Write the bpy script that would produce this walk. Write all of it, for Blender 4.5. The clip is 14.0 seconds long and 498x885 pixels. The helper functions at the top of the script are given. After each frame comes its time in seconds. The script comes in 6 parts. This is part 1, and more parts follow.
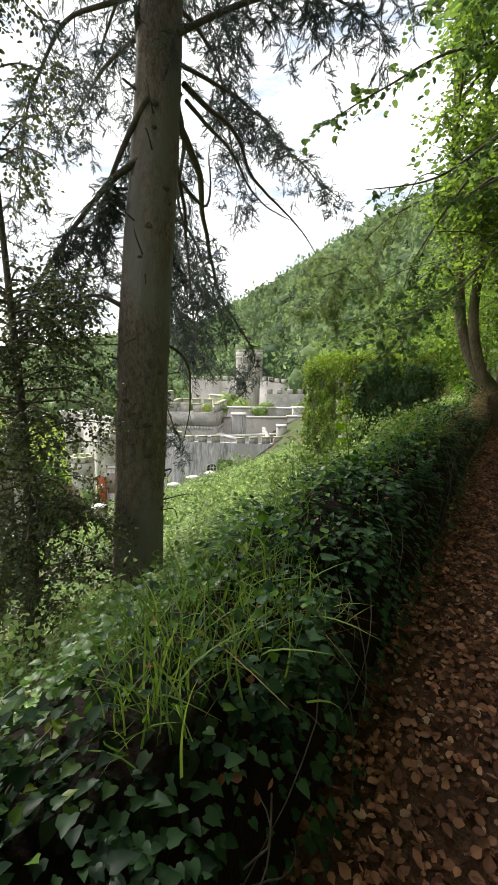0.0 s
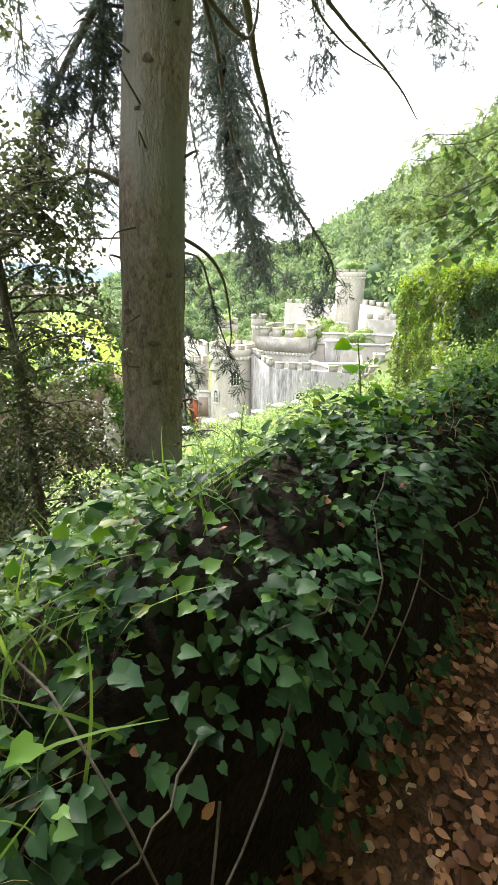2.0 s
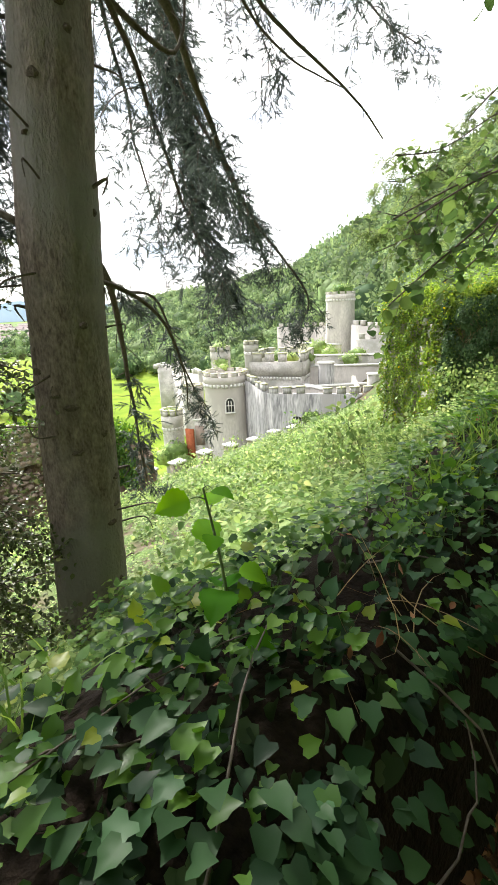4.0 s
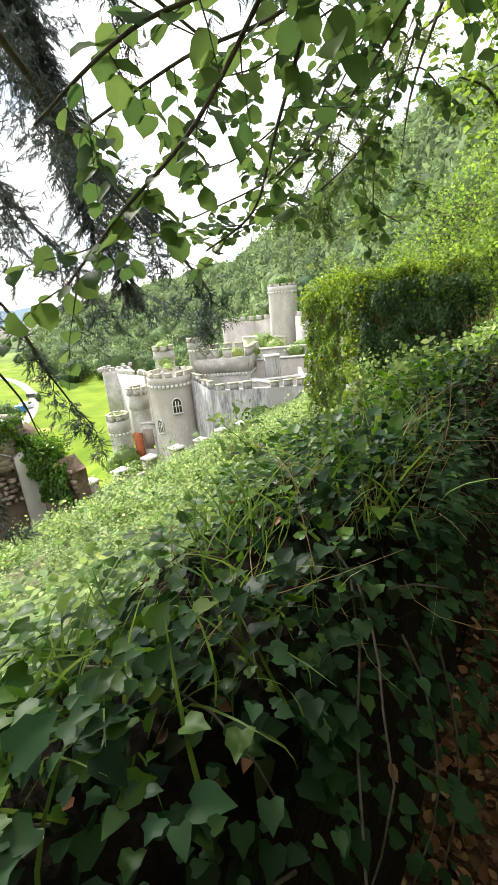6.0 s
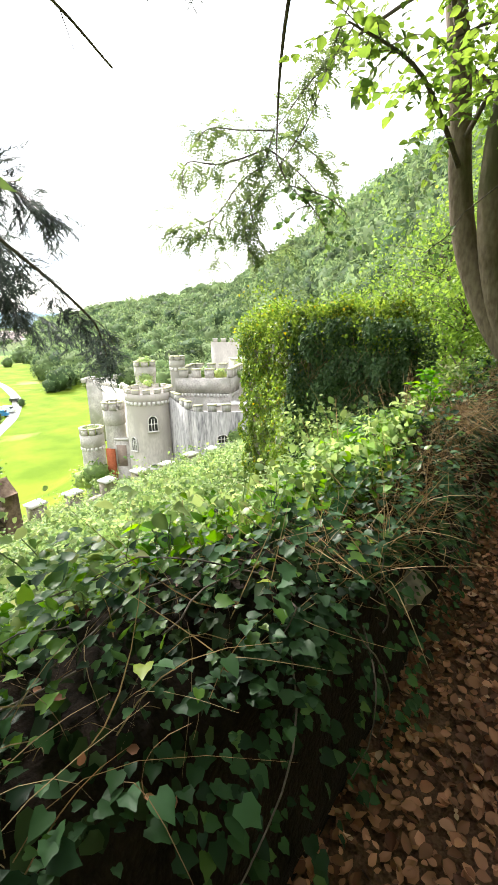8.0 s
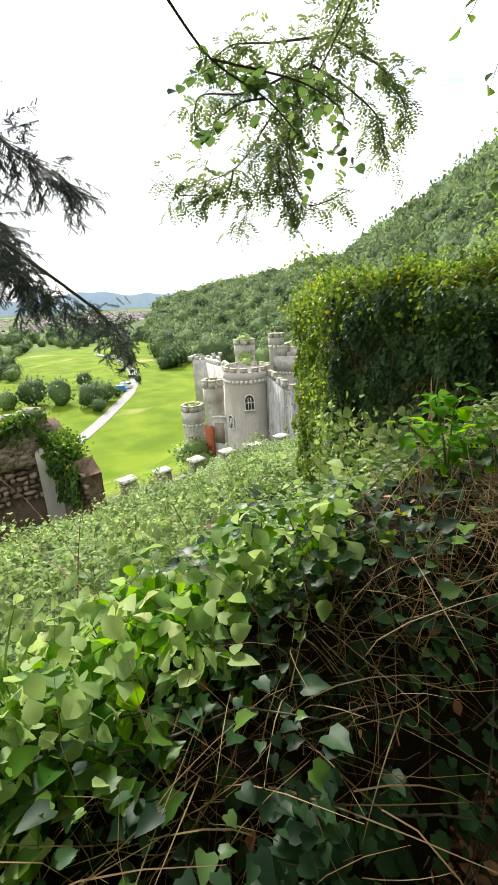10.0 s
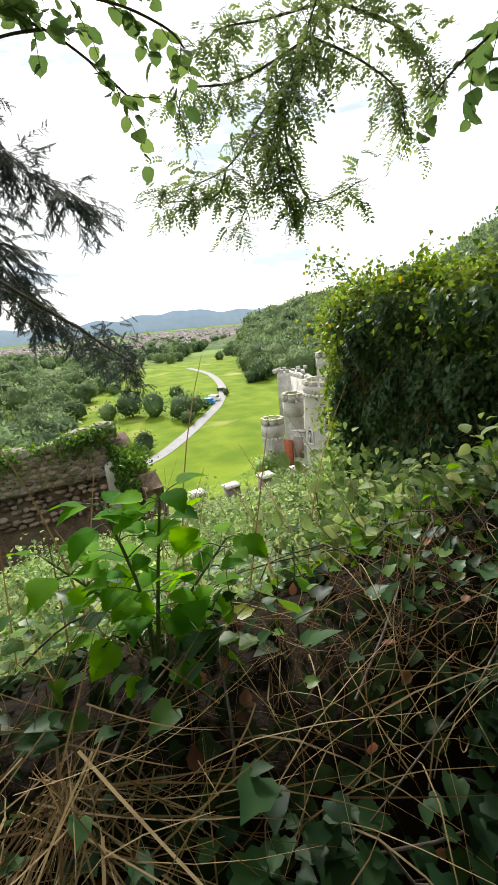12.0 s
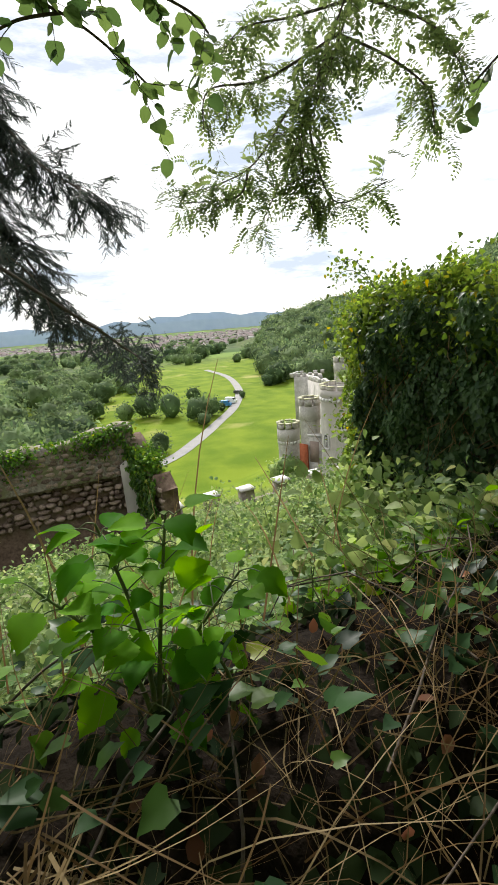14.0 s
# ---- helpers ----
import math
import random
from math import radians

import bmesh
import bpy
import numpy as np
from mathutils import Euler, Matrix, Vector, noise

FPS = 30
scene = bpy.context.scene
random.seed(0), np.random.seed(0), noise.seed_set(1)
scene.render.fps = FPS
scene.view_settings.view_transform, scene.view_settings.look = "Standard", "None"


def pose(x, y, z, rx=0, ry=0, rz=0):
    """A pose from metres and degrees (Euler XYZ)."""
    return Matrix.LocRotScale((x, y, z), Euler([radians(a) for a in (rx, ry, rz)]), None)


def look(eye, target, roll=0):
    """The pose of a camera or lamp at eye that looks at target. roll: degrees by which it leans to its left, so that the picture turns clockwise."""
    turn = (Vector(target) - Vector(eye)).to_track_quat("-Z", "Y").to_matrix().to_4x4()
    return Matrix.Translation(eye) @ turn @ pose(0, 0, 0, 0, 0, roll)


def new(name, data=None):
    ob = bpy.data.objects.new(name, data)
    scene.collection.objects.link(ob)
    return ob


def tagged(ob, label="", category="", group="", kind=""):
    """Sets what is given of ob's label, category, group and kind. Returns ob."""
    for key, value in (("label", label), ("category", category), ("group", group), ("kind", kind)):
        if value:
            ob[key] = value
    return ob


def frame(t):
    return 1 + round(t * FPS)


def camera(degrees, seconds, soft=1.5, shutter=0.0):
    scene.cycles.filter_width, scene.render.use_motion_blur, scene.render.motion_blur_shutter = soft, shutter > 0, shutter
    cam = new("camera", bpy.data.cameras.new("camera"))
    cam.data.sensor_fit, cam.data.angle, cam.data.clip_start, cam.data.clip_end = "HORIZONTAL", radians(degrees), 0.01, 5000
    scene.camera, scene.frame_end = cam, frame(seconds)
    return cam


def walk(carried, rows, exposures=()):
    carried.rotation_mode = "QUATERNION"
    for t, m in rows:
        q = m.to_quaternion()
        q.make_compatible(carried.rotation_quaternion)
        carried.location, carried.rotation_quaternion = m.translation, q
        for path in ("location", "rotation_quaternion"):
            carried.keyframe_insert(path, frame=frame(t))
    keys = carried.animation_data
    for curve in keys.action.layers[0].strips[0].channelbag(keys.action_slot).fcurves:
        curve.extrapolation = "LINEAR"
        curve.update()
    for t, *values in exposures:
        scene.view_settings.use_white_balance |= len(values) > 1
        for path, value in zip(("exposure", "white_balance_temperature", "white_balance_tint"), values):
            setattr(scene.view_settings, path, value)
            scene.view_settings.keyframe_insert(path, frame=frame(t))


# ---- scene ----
cam = camera(59.1, 14.0)
PATH = [
    (0, (0.053, 0.0, 1.285), (-0.949, 1.687, 0.897), 0.8),
    (0.5, (0.047, 0.068, 1.249), (-0.996, 1.73, 0.861), 0.1),
    (1, (0.041, 0.385, 1.161), (-1.092, 1.985, 0.764), -3.0),
    (1.5, (0.065, 0.702, 1.17), (-1.101, 2.233, 0.628), -3.0),
    (2, (-0.02, 1.129, 1.097), (-1.301, 2.493, 0.39), 0.4),
    (2.5, (-0.049, 1.49, 1.151), (-1.205, 3.004, 0.541), -0.8),
    (3, (-0.096, 1.788, 1.211), (-1.394, 3.206, 0.657), -0.4),
    (3.2, (-0.146, 1.845, 1.203), (-1.458, 3.245, 0.638), -0.4),
    (5.3, (-0.244, 2.402, 1.194), (-1.503, 3.822, 0.565), -7.4),
    (5.5, (-0.203, 2.596, 1.185), (-1.41, 4.059, 0.55), -5.9),
    (6, (-0.14, 3.091, 1.126), (-1.296, 4.594, 0.489), -5.6),
    (6.5, (-0.005, 3.614, 1.168), (-0.904, 5.299, 0.575), -5.4),
    (7, (0.076, 4.176, 1.202), (-0.888, 5.85, 0.683), -5.5),
    (7.5, (0.028, 4.792, 1.172), (-1.077, 6.363, 0.614), -2.4),
    (7.7, (0.016, 4.984, 1.208), (-1.096, 6.555, 0.662), -1.4),
    (9.8, (-0.109, 6.736, 1.19), (-1.492, 8.001, 0.491), -3.2),
    (10, (-0.077, 6.898, 1.182), (-1.531, 8.114, 0.544), -3.4),
    (10.5, (-0.008, 7.282, 1.13), (-1.487, 8.475, 0.506), -6.2),
    (11, (-0.003, 7.704, 1.09), (-1.424, 8.969, 0.472), -3.2),
    (11.5, (-0.018, 7.989, 1.121), (-1.629, 9.028, 0.55), -3.6),
    (12, (-0.062, 8.15, 1.107), (-1.755, 9.059, 0.552), -5.5),
    (12.5, (-0.128, 8.185, 1.107), (-1.824, 9.095, 0.563), -5.5),
    (13, (-0.147, 8.191, 1.103), (-1.85, 9.088, 0.561), -5.1),
    (13.5, (-0.144, 8.187, 1.106), (-1.858, 9.065, 0.565), -4.9),
    (14, (-0.151, 8.192, 1.104), (-1.88, 9.043, 0.567), -4.6),
]
walk(cam, [(t, look(eye, target, roll)) for t, eye, target, roll in PATH], [(0, 0.4), (0.5, 0.8), (1, 1.25), (2, 1.6), (3, 1.55), (5.5, 0.75), (6.5, 1.3), (7.5, 1.4), (10, 0.6), (12, 0.35), (14, 0.12)])

# ---- light and exposure ----
world = bpy.data.worlds.new("sky")
scene.world = world
world.use_nodes = True
wt = world.node_tree
wt.nodes.clear()


def wnode(kind, **vals):
    n = wt.nodes.new(kind)
    for k, v in vals.items():
        n.inputs[k].default_value = v
    return n


w_out = wt.nodes.new("ShaderNodeOutputWorld")
w_sky = wt.nodes.new("ShaderNodeTexSky")
w_sky.sky_type = "NISHITA"
w_sky.sun_disc = False
w_sky.sun_elevation = radians(40)
w_sky.sun_rotation = radians(290)
w_tc = wt.nodes.new("ShaderNodeTexCoord")
w_map = wt.nodes.new("ShaderNodeMapping")
w_map.inputs["Scale"].default_value = (1.6, 1.6, 7.0)
w_noise = wnode("ShaderNodeTexNoise", Scale=2.1, Detail=7.0, Roughness=0.62)
w_ramp = wt.nodes.new("ShaderNodeValToRGB")
w_ramp.color_ramp.elements[0].position, w_ramp.color_ramp.elements[0].color = 0.36, (4.7, 5.4, 6.5, 1)
w_ramp.color_ramp.elements[1].position, w_ramp.color_ramp.elements[1].color = 0.52, (10.6, 10.5, 10.3, 1)
w_mix = wt.nodes.new("ShaderNodeMixRGB")
w_mix.inputs["Fac"].default_value = 0.85
w_bg = wnode("ShaderNodeBackground", Strength=0.13)
wt.links.new(w_tc.outputs["Generated"], w_map.inputs["Vector"])
wt.links.new(w_map.outputs["Vector"], w_noise.inputs["Vector"])
wt.links.new(w_noise.outputs["Fac"], w_ramp.inputs["Fac"])
wt.links.new(w_sky.outputs["Color"], w_mix.inputs["Color1"])
wt.links.new(w_ramp.outputs["Color"], w_mix.inputs["Color2"])
wt.links.new(w_mix.outputs["Color"], w_bg.inputs["Color"])
wt.links.new(w_bg.outputs["Background"], w_out.inputs["Surface"])

sun = new("sun", bpy.data.lights.new("sun", "SUN"))
sun.data.energy, sun.data.angle, sun.data.color = 4.8, radians(10), (1.0, 0.96, 0.89)
sun.matrix_world = look((-70, 25, 62), (0, 0, 0))


# ---- materials ----
def material(name):
    m = bpy.data.materials.new(name)
    m.use_nodes = True
    m.node_tree.nodes.clear()
    return m, m.node_tree


def surface(name, c1, c2, scale=4.0, rough=0.85, bump=0.3, fine=60.0, c3=None, patch=0.7, stretch=(1, 1, 1), piece=False, metal=0.0):
    """A solid surface with colour varied at two scales and fine relief."""
    m, nt = material(name)
    N, L = nt.nodes.new, nt.links.new
    out, bs = N("ShaderNodeOutputMaterial"), N("ShaderNodeBsdfPrincipled")
    bs.inputs["Roughness"].default_value, bs.inputs["Metallic"].default_value = rough, metal
    bs.inputs["Specular IOR Level"].default_value = 0.12 if rough > 0.75 else 0.5
    geo, mp = N("ShaderNodeNewGeometry"), N("ShaderNodeMapping")
    mp.inputs["Scale"].default_value = stretch
    L(geo.outputs["Position"], mp.inputs["Vector"])
    n1, n2, n3 = N("ShaderNodeTexNoise"), N("ShaderNodeTexNoise"), N("ShaderNodeTexNoise")
    for n, s, d in ((n1, scale, 6), (n2, fine, 4), (n3, patch, 3)):
        n.inputs["Scale"].default_value, n.inputs["Detail"].default_value = s, d
        L(mp.outputs["Vector"], n.inputs["Vector"])
    r1 = N("ShaderNodeValToRGB")
    r1.color_ramp.elements[0].position, r1.color_ramp.elements[0].color = 0.32, (*c1, 1)
    r1.color_ramp.elements[1].position, r1.color_ramp.elements[1].color = 0.68, (*c2, 1)
    add = N("ShaderNodeMath")
    add.operation = "MULTIPLY_ADD"
    add.inputs[1].default_value, add.inputs[2].default_value = 0.5, 0.0
    L(n1.outputs["Fac"], add.inputs[0])
    half = N("ShaderNodeMath")
    half.operation = "MULTIPLY_ADD"
    half.inputs[1].default_value = 0.5
    L(n2.outputs["Fac"], half.inputs[0])
    L(add.outputs[0], half.inputs[2])
    last = half.outputs[0]
    if piece:
        info = N("ShaderNodeObjectInfo")
        pm = N("ShaderNodeMath")
        pm.operation = "MULTIPLY_ADD"
        pm.inputs[1].default_value, pm.inputs[2].default_value = 0.4, -0.2
        L(info.outputs["Random"], pm.inputs[0])
        pa = N("ShaderNodeMath")
        L(pm.outputs[0], pa.inputs[0])
        L(last, pa.inputs[1])
        last = pa.outputs[0]
    L(last, r1.inputs["Fac"])
    col = r1.outputs["Color"]
    if c3:
        rp = N("ShaderNodeValToRGB")
        rp.color_ramp.elements[0].position, rp.color_ramp.elements[1].position = 0.47, 0.6
        L(n3.outputs["Fac"], rp.inputs["Fac"])
        mx = N("ShaderNodeMixRGB")
        mx.inputs["Color2"].default_value = (*c3, 1)
        L(rp.outputs["Color"], mx.inputs["Fac"])
        L(col, mx.inputs["Color1"])
        col = mx.outputs["Color"]
    L(col, bs.inputs["Base Color"])
    bp = N("ShaderNodeBump")
    bp.inputs["Strength"].default_value, bp.inputs["Distance"].default_value = bump, 0.03
    L(half.outputs[0], bp.inputs["Height"])
    L(bp.outputs["Normal"], bs.inputs["Normal"])
    L(bs.outputs["BSDF"], out.inputs["Surface"])
    return m


def leafy(name, c1, c2, trans=0.45, rough=0.45, patch=0.5, c3=None, single=False, spec=0.18, vary=(0.65, 1.3)):
    """Leaves: each leaf its own shade, light shining through."""
    m, nt = material(name)
    N, L = nt.nodes.new, nt.links.new
    out, bs, tr, mix = N("ShaderNodeOutputMaterial"), N("ShaderNodeBsdfPrincipled"), N("ShaderNodeBsdfTranslucent"), N("ShaderNodeMixShader")
    bs.inputs["Roughness"].default_value = rough
    bs.inputs["Specular IOR Level"].default_value = spec
    geo = N("ShaderNodeNewGeometry")
    ramp = N("ShaderNodeValToRGB")
    ramp.color_ramp.elements[0].color, ramp.color_ramp.elements[1].color = (*c1, 1), (*c2, 1)
    if c3:
        e = ramp.color_ramp.elements.new(0.93)
        e.color = (*c2, 1)
        ramp.color_ramp.elements[-1].position = 1.0
        ramp.color_ramp.elements[-1].color = (*c3, 1)
    if single:
        info = N("ShaderNodeObjectInfo")
        L(info.outputs["Random"], ramp.inputs["Fac"])
    else:
        L(geo.outputs["Random Per Island"], ramp.inputs["Fac"])
    nz = N("ShaderNodeTexNoise")
    nz.inputs["Scale"].default_value = patch
    L(geo.outputs["Position"], nz.inputs["Vector"])
    sc = N("ShaderNodeMapRange")
    sc.inputs["From Min"].default_value, sc.inputs["From Max"].default_value = 0.3, 0.7
    sc.inputs["To Min"].default_value, sc.inputs["To Max"].default_value = vary
    L(nz.outputs["Fac"], sc.inputs["Value"])
    mul = N("ShaderNodeMixRGB")
    mul.blend_type = "MULTIPLY"
    mul.inputs["Fac"].default_value = 1.0
    L(ramp.outputs["Color"], mul.inputs["Color1"])
    L(sc.outputs["Result"], mul.inputs["Color2"])
    L(mul.outputs["Color"], bs.inputs["Base Color"])
    hue = N("ShaderNodeHueSaturation")
    hue.inputs["Hue"].default_value, hue.inputs["Saturation"].default_value, hue.inputs["Value"].default_value = 0.485, 1.1, 1.5
    L(mul.outputs["Color"], hue.inputs["Color"])
    L(hue.outputs["Color"], tr.inputs["Color"])
    mix.inputs["Fac"].default_value = trans
    L(bs.outputs["BSDF"], mix.inputs[1])
    L(tr.outputs["BSDF"], mix.inputs[2])
    L(mix.outputs["Shader"], out.inputs["Surface"])
    return m


# earth coloured near black, so bare gaps in the ivy look deeply shaded
M_SHADED_SOIL = surface("earth", (0.006, 0.0045, 0.0035), (0.022, 0.015, 0.010), 9, 0.95, 0.6, 70)
M_LITTER_BED = surface("leaf_mould", (0.04, 0.021, 0.015), (0.18, 0.095, 0.065), 26, 0.9, 0.8, 120)
M_STONE = surface("limestone", (0.29, 0.27, 0.25), (0.62, 0.585, 0.545), 1.0, 0.9, 0.5, 5, (0.34, 0.33, 0.29), 0.3)
M_RENDER = surface("weathered_render", (0.40, 0.37, 0.34), (0.66, 0.615, 0.57), 0.8, 0.9, 0.35, 5, (0.43, 0.395, 0.365), 0.25, (1, 1, 0.4))
M_GREYWALL = surface("streaked_grey_stone", (0.10, 0.10, 0.105), (0.60, 0.58, 0.56), 1.5, 0.9, 0.4, 7, (0.33, 0.315, 0.30), 0.4, (1, 1, 0.16))
M_CAP = surface("coping_stone", (0.52, 0.50, 0.48), (0.74, 0.72, 0.69), 2.5, 0.85, 0.3, 20)
M_MOSSCAP = surface("mossy_coping", (0.30, 0.30, 0.13), (0.58, 0.56, 0.46), 1.4, 0.9, 0.4, 14)
M_RED = surface("red_creeper", (0.22, 0.055, 0.025), (0.42, 0.13, 0.06), 2.5, 0.8, 0.9, 14)
M_DARKPANE = surface("dark_window", (0.02, 0.022, 0.025), (0.05, 0.052, 0.055), 2, 0.3, 0.1)
M_WOODDOOR = surface("boarded_window", (0.24, 0.18, 0.15), (0.34, 0.27, 0.23), 3, 0.8, 0.3, 20)
M_BROWNWALL = surface("brown_plaster", (0.085, 0.056, 0.042), (0.27, 0.19, 0.145), 3.2, 0.95, 0.9, 9, (0.20, 0.155, 0.125), 0.6)
M_ROUGHSTONE = surface("rough_stone", (0.10, 0.085, 0.07), (0.40, 0.355, 0.31), 5.0, 0.95, 0.9, 14, (0.17, 0.17, 0.09), 1.1)
M_RUBBLE = surface("rubble", (0.10, 0.070, 0.055), (0.36, 0.275, 0.225), 2.0, 0.95, 0.6, 14, piece=True)
M_BARK = surface("fir_bark", (0.075, 0.055, 0.047), (0.31, 0.25, 0.22), 20, 0.95, 1.0, 70, (0.21, 0.19, 0.18), 1.6, (1, 1, 0.45))
M_KNOT = surface("bark_scar", (0.05, 0.038, 0.032), (0.17, 0.135, 0.115), 30, 0.95, 0.9, 90)
M_BEECH = surface("beech_bark", (0.085, 0.062, 0.042), (0.25, 0.20, 0.15), 5, 0.85, 0.7, 30, (0.085, 0.085, 0.045), 1.7, (1, 1, 0.4))
M_TWIG = surface("twig", (0.06, 0.048, 0.04), (0.17, 0.14, 0.12), 14, 0.9, 0.4, 80)
M_STEM = surface("green_stem", (0.06, 0.11, 0.03), (0.14, 0.17, 0.06), 12, 0.7, 0.2, 60)
M_ROAD = surface("pale_track", (0.26, 0.255, 0.25), (0.36, 0.35, 0.34), 0.4, 0.9, 0.1, 5)
M_STONEPATH = surface("path_stone", (0.11, 0.095, 0.08), (0.24, 0.21, 0.18), 14, 0.9, 0.5, 60, piece=True)
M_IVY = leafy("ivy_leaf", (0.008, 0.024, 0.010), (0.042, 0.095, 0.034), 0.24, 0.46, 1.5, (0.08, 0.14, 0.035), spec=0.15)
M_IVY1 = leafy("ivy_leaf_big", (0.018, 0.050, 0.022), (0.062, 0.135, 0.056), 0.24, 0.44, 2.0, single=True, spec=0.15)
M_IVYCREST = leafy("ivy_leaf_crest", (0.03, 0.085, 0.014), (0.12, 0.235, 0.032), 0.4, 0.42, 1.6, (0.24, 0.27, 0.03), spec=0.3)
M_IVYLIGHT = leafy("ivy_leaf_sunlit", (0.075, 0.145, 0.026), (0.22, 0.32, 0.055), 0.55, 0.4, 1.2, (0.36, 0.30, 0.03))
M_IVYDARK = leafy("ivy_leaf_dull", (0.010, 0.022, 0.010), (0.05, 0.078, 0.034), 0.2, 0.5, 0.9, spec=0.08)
M_IVYSHADED = leafy("ivy_leaf_shaded", (0.03, 0.068, 0.028), (0.12, 0.19, 0.082), 0.3, 0.45, 1.6)
M_NETTLE = leafy("bramble_leaf", (0.11, 0.205, 0.06), (0.37, 0.47, 0.18), 0.45, 0.55, 0.9, (0.50, 0.52, 0.24), vary=(0.55, 1.3))
M_GRASS = leafy("grass_blade", (0.06, 0.13, 0.025), (0.19, 0.28, 0.06), 0.4, 0.45, 1.0)
M_STRAW = leafy("dry_grass", (0.16, 0.10, 0.045), (0.36, 0.27, 0.14), 0.25, 0.6, 1.0)
M_HAZEL = leafy("hazel_leaf", (0.05, 0.10, 0.034), (0.13, 0.20, 0.06), 0.6, 0.45, 0.8)
M_ASH = leafy("ash_leaf", (0.08, 0.125, 0.045), (0.18, 0.235, 0.09), 0.6, 0.5, 0.8)
M_BEECHLEAF = leafy("beech_leaf", (0.075, 0.145, 0.03), (0.20, 0.30, 0.06), 0.6, 0.45, 0.5)
M_FIR = leafy("fir_needles", (0.026, 0.036, 0.032), (0.075, 0.09, 0.075), 0.3, 0.55, 1.0)
M_HOLLY = leafy("evergreen_leaf", (0.04, 0.058, 0.024), (0.125, 0.145, 0.065), 0.3, 0.35, 1.2)
# far foliage made paler in its colour, for the haze of distance
M_WOODS = leafy("hazy_far_leaves", (0.068, 0.115, 0.058), (0.20, 0.27, 0.12), 0.4, 0.7, 0.11, spec=0.05, vary=(0.42, 1.5))
M_SAPLING = leafy("sapling_leaf", (0.05, 0.19, 0.010), (0.20, 0.42, 0.03), 0.55, 0.6, 9.0, single=True, spec=0.06)
M_SAPWEED = leafy("weed_leaf", (0.05, 0.16, 0.014), (0.18, 0.35, 0.035), 0.5, 0.6, 3.0, spec=0.08)
M_DEADLEAF = leafy("dead_leaf", (0.075, 0.030, 0.018), (0.45, 0.215, 0.125), 0.15, 0.5, 9.0, (0.58, 0.40, 0.27))
M_DEADLEAF1 = leafy("dead_leaf_big", (0.12, 0.045, 0.025), (0.48, 0.23, 0.13), 0.15, 0.55, 2.5, single=True)


def ground_material():
    """Earth and moss on the slope, bright meadow below, darker fields far off."""
    m, nt = material("ground")
    N, L = nt.nodes.new, nt.links.new
    out, bs = N("ShaderNodeOutputMaterial"), N("ShaderNodeBsdfPrincipled")
    bs.inputs["Roughness"].default_value, bs.inputs["Specular IOR Level"].default_value = 0.95, 0.08
    geo, sep = N("ShaderNodeNewGeometry"), N("ShaderNodeSeparateXYZ")
    L(geo.outputs["Position"], sep.inputs["Vector"])

    def ramp(a, ca, b, cb, sock):
        r = N("ShaderNodeValToRGB")
        r.color_ramp.elements[0].position, r.color_ramp.elements[0].color = a, (*ca, 1)
        r.color_ramp.elements[1].position, r.color_ramp.elements[1].color = b, (*cb, 1)
        L(sock, r.inputs["Fac"])
        return r.outputs["Color"]

    def noise_of(s, d=5):
        n = N("ShaderNodeTexNoise")
        n.inputs["Scale"].default_value, n.inputs["Detail"].default_value = s, d
        L(geo.outputs["Position"], n.inputs["Vector"])
        return n.outputs["Fac"]

    def blend(a, b, fac):
        x = N("ShaderNodeMixRGB")
        L(fac, x.inputs["Fac"])
        L(a, x.inputs["Color1"])
        L(b, x.inputs["Color2"])
        return x.outputs["Color"]

    def span(lo, hi, sock):
        r = N("ShaderNodeMapRange")
        r.inputs["From Min"].default_value, r.inputs["From Max"].default_value = lo, hi
        L(sock, r.inputs["Value"])
        return r.outputs["Result"]

    slope = blend(ramp(0.35, (0.06, 0.045, 0.03), 0.65, (0.13, 0.105, 0.075), noise_of(3)), ramp(0.3, (0.05, 0.09, 0.025), 0.7, (0.11, 0.16, 0.05), noise_of(8)), ramp(0.42, (0, 0, 0), 0.58, (1, 1, 1), noise_of(0.6)))
    meadow = blend(ramp(0.35, (0.10, 0.165, 0.010), 0.65, (0.17, 0.235, 0.018), noise_of(0.12)), ramp(0.3, (0.30, 0.30, 0.09), 0.7, (0.36, 0.34, 0.12), noise_of(0.3)), ramp(0.60, (0, 0, 0), 0.72, (1, 1, 1), noise_of(0.035)))
    fields = blend(ramp(0.42, (0.06, 0.11, 0.03), 0.56, (0.16, 0.24, 0.06), noise_of(0.006, 3)), ramp(0.4, (0.05, 0.08, 0.035), 0.6, (0.13, 0.16, 0.07), noise_of(0.02)), ramp(0.45, (0, 0, 0), 0.6, (1, 1, 1), noise_of(0.004)))
    low = span(-19.0, -24.0, sep.outputs["Z"])
    far = span(-330.0, -520.0, sep.outputs["X"])
    L(blend(blend(slope, meadow, low), fields, far), bs.inputs["Base Color"])
    bp = N("ShaderNodeBump")
    bp.inputs["Strength"].default_value, bp.inputs["Distance"].default_value = 0.6, 0.08
    L(noise_of(6), bp.inputs["Height"])
    L(bp.outputs["Normal"], bs.inputs["Normal"])
    L(bs.outputs["BSDF"], out.inputs["Surface"])
    return m


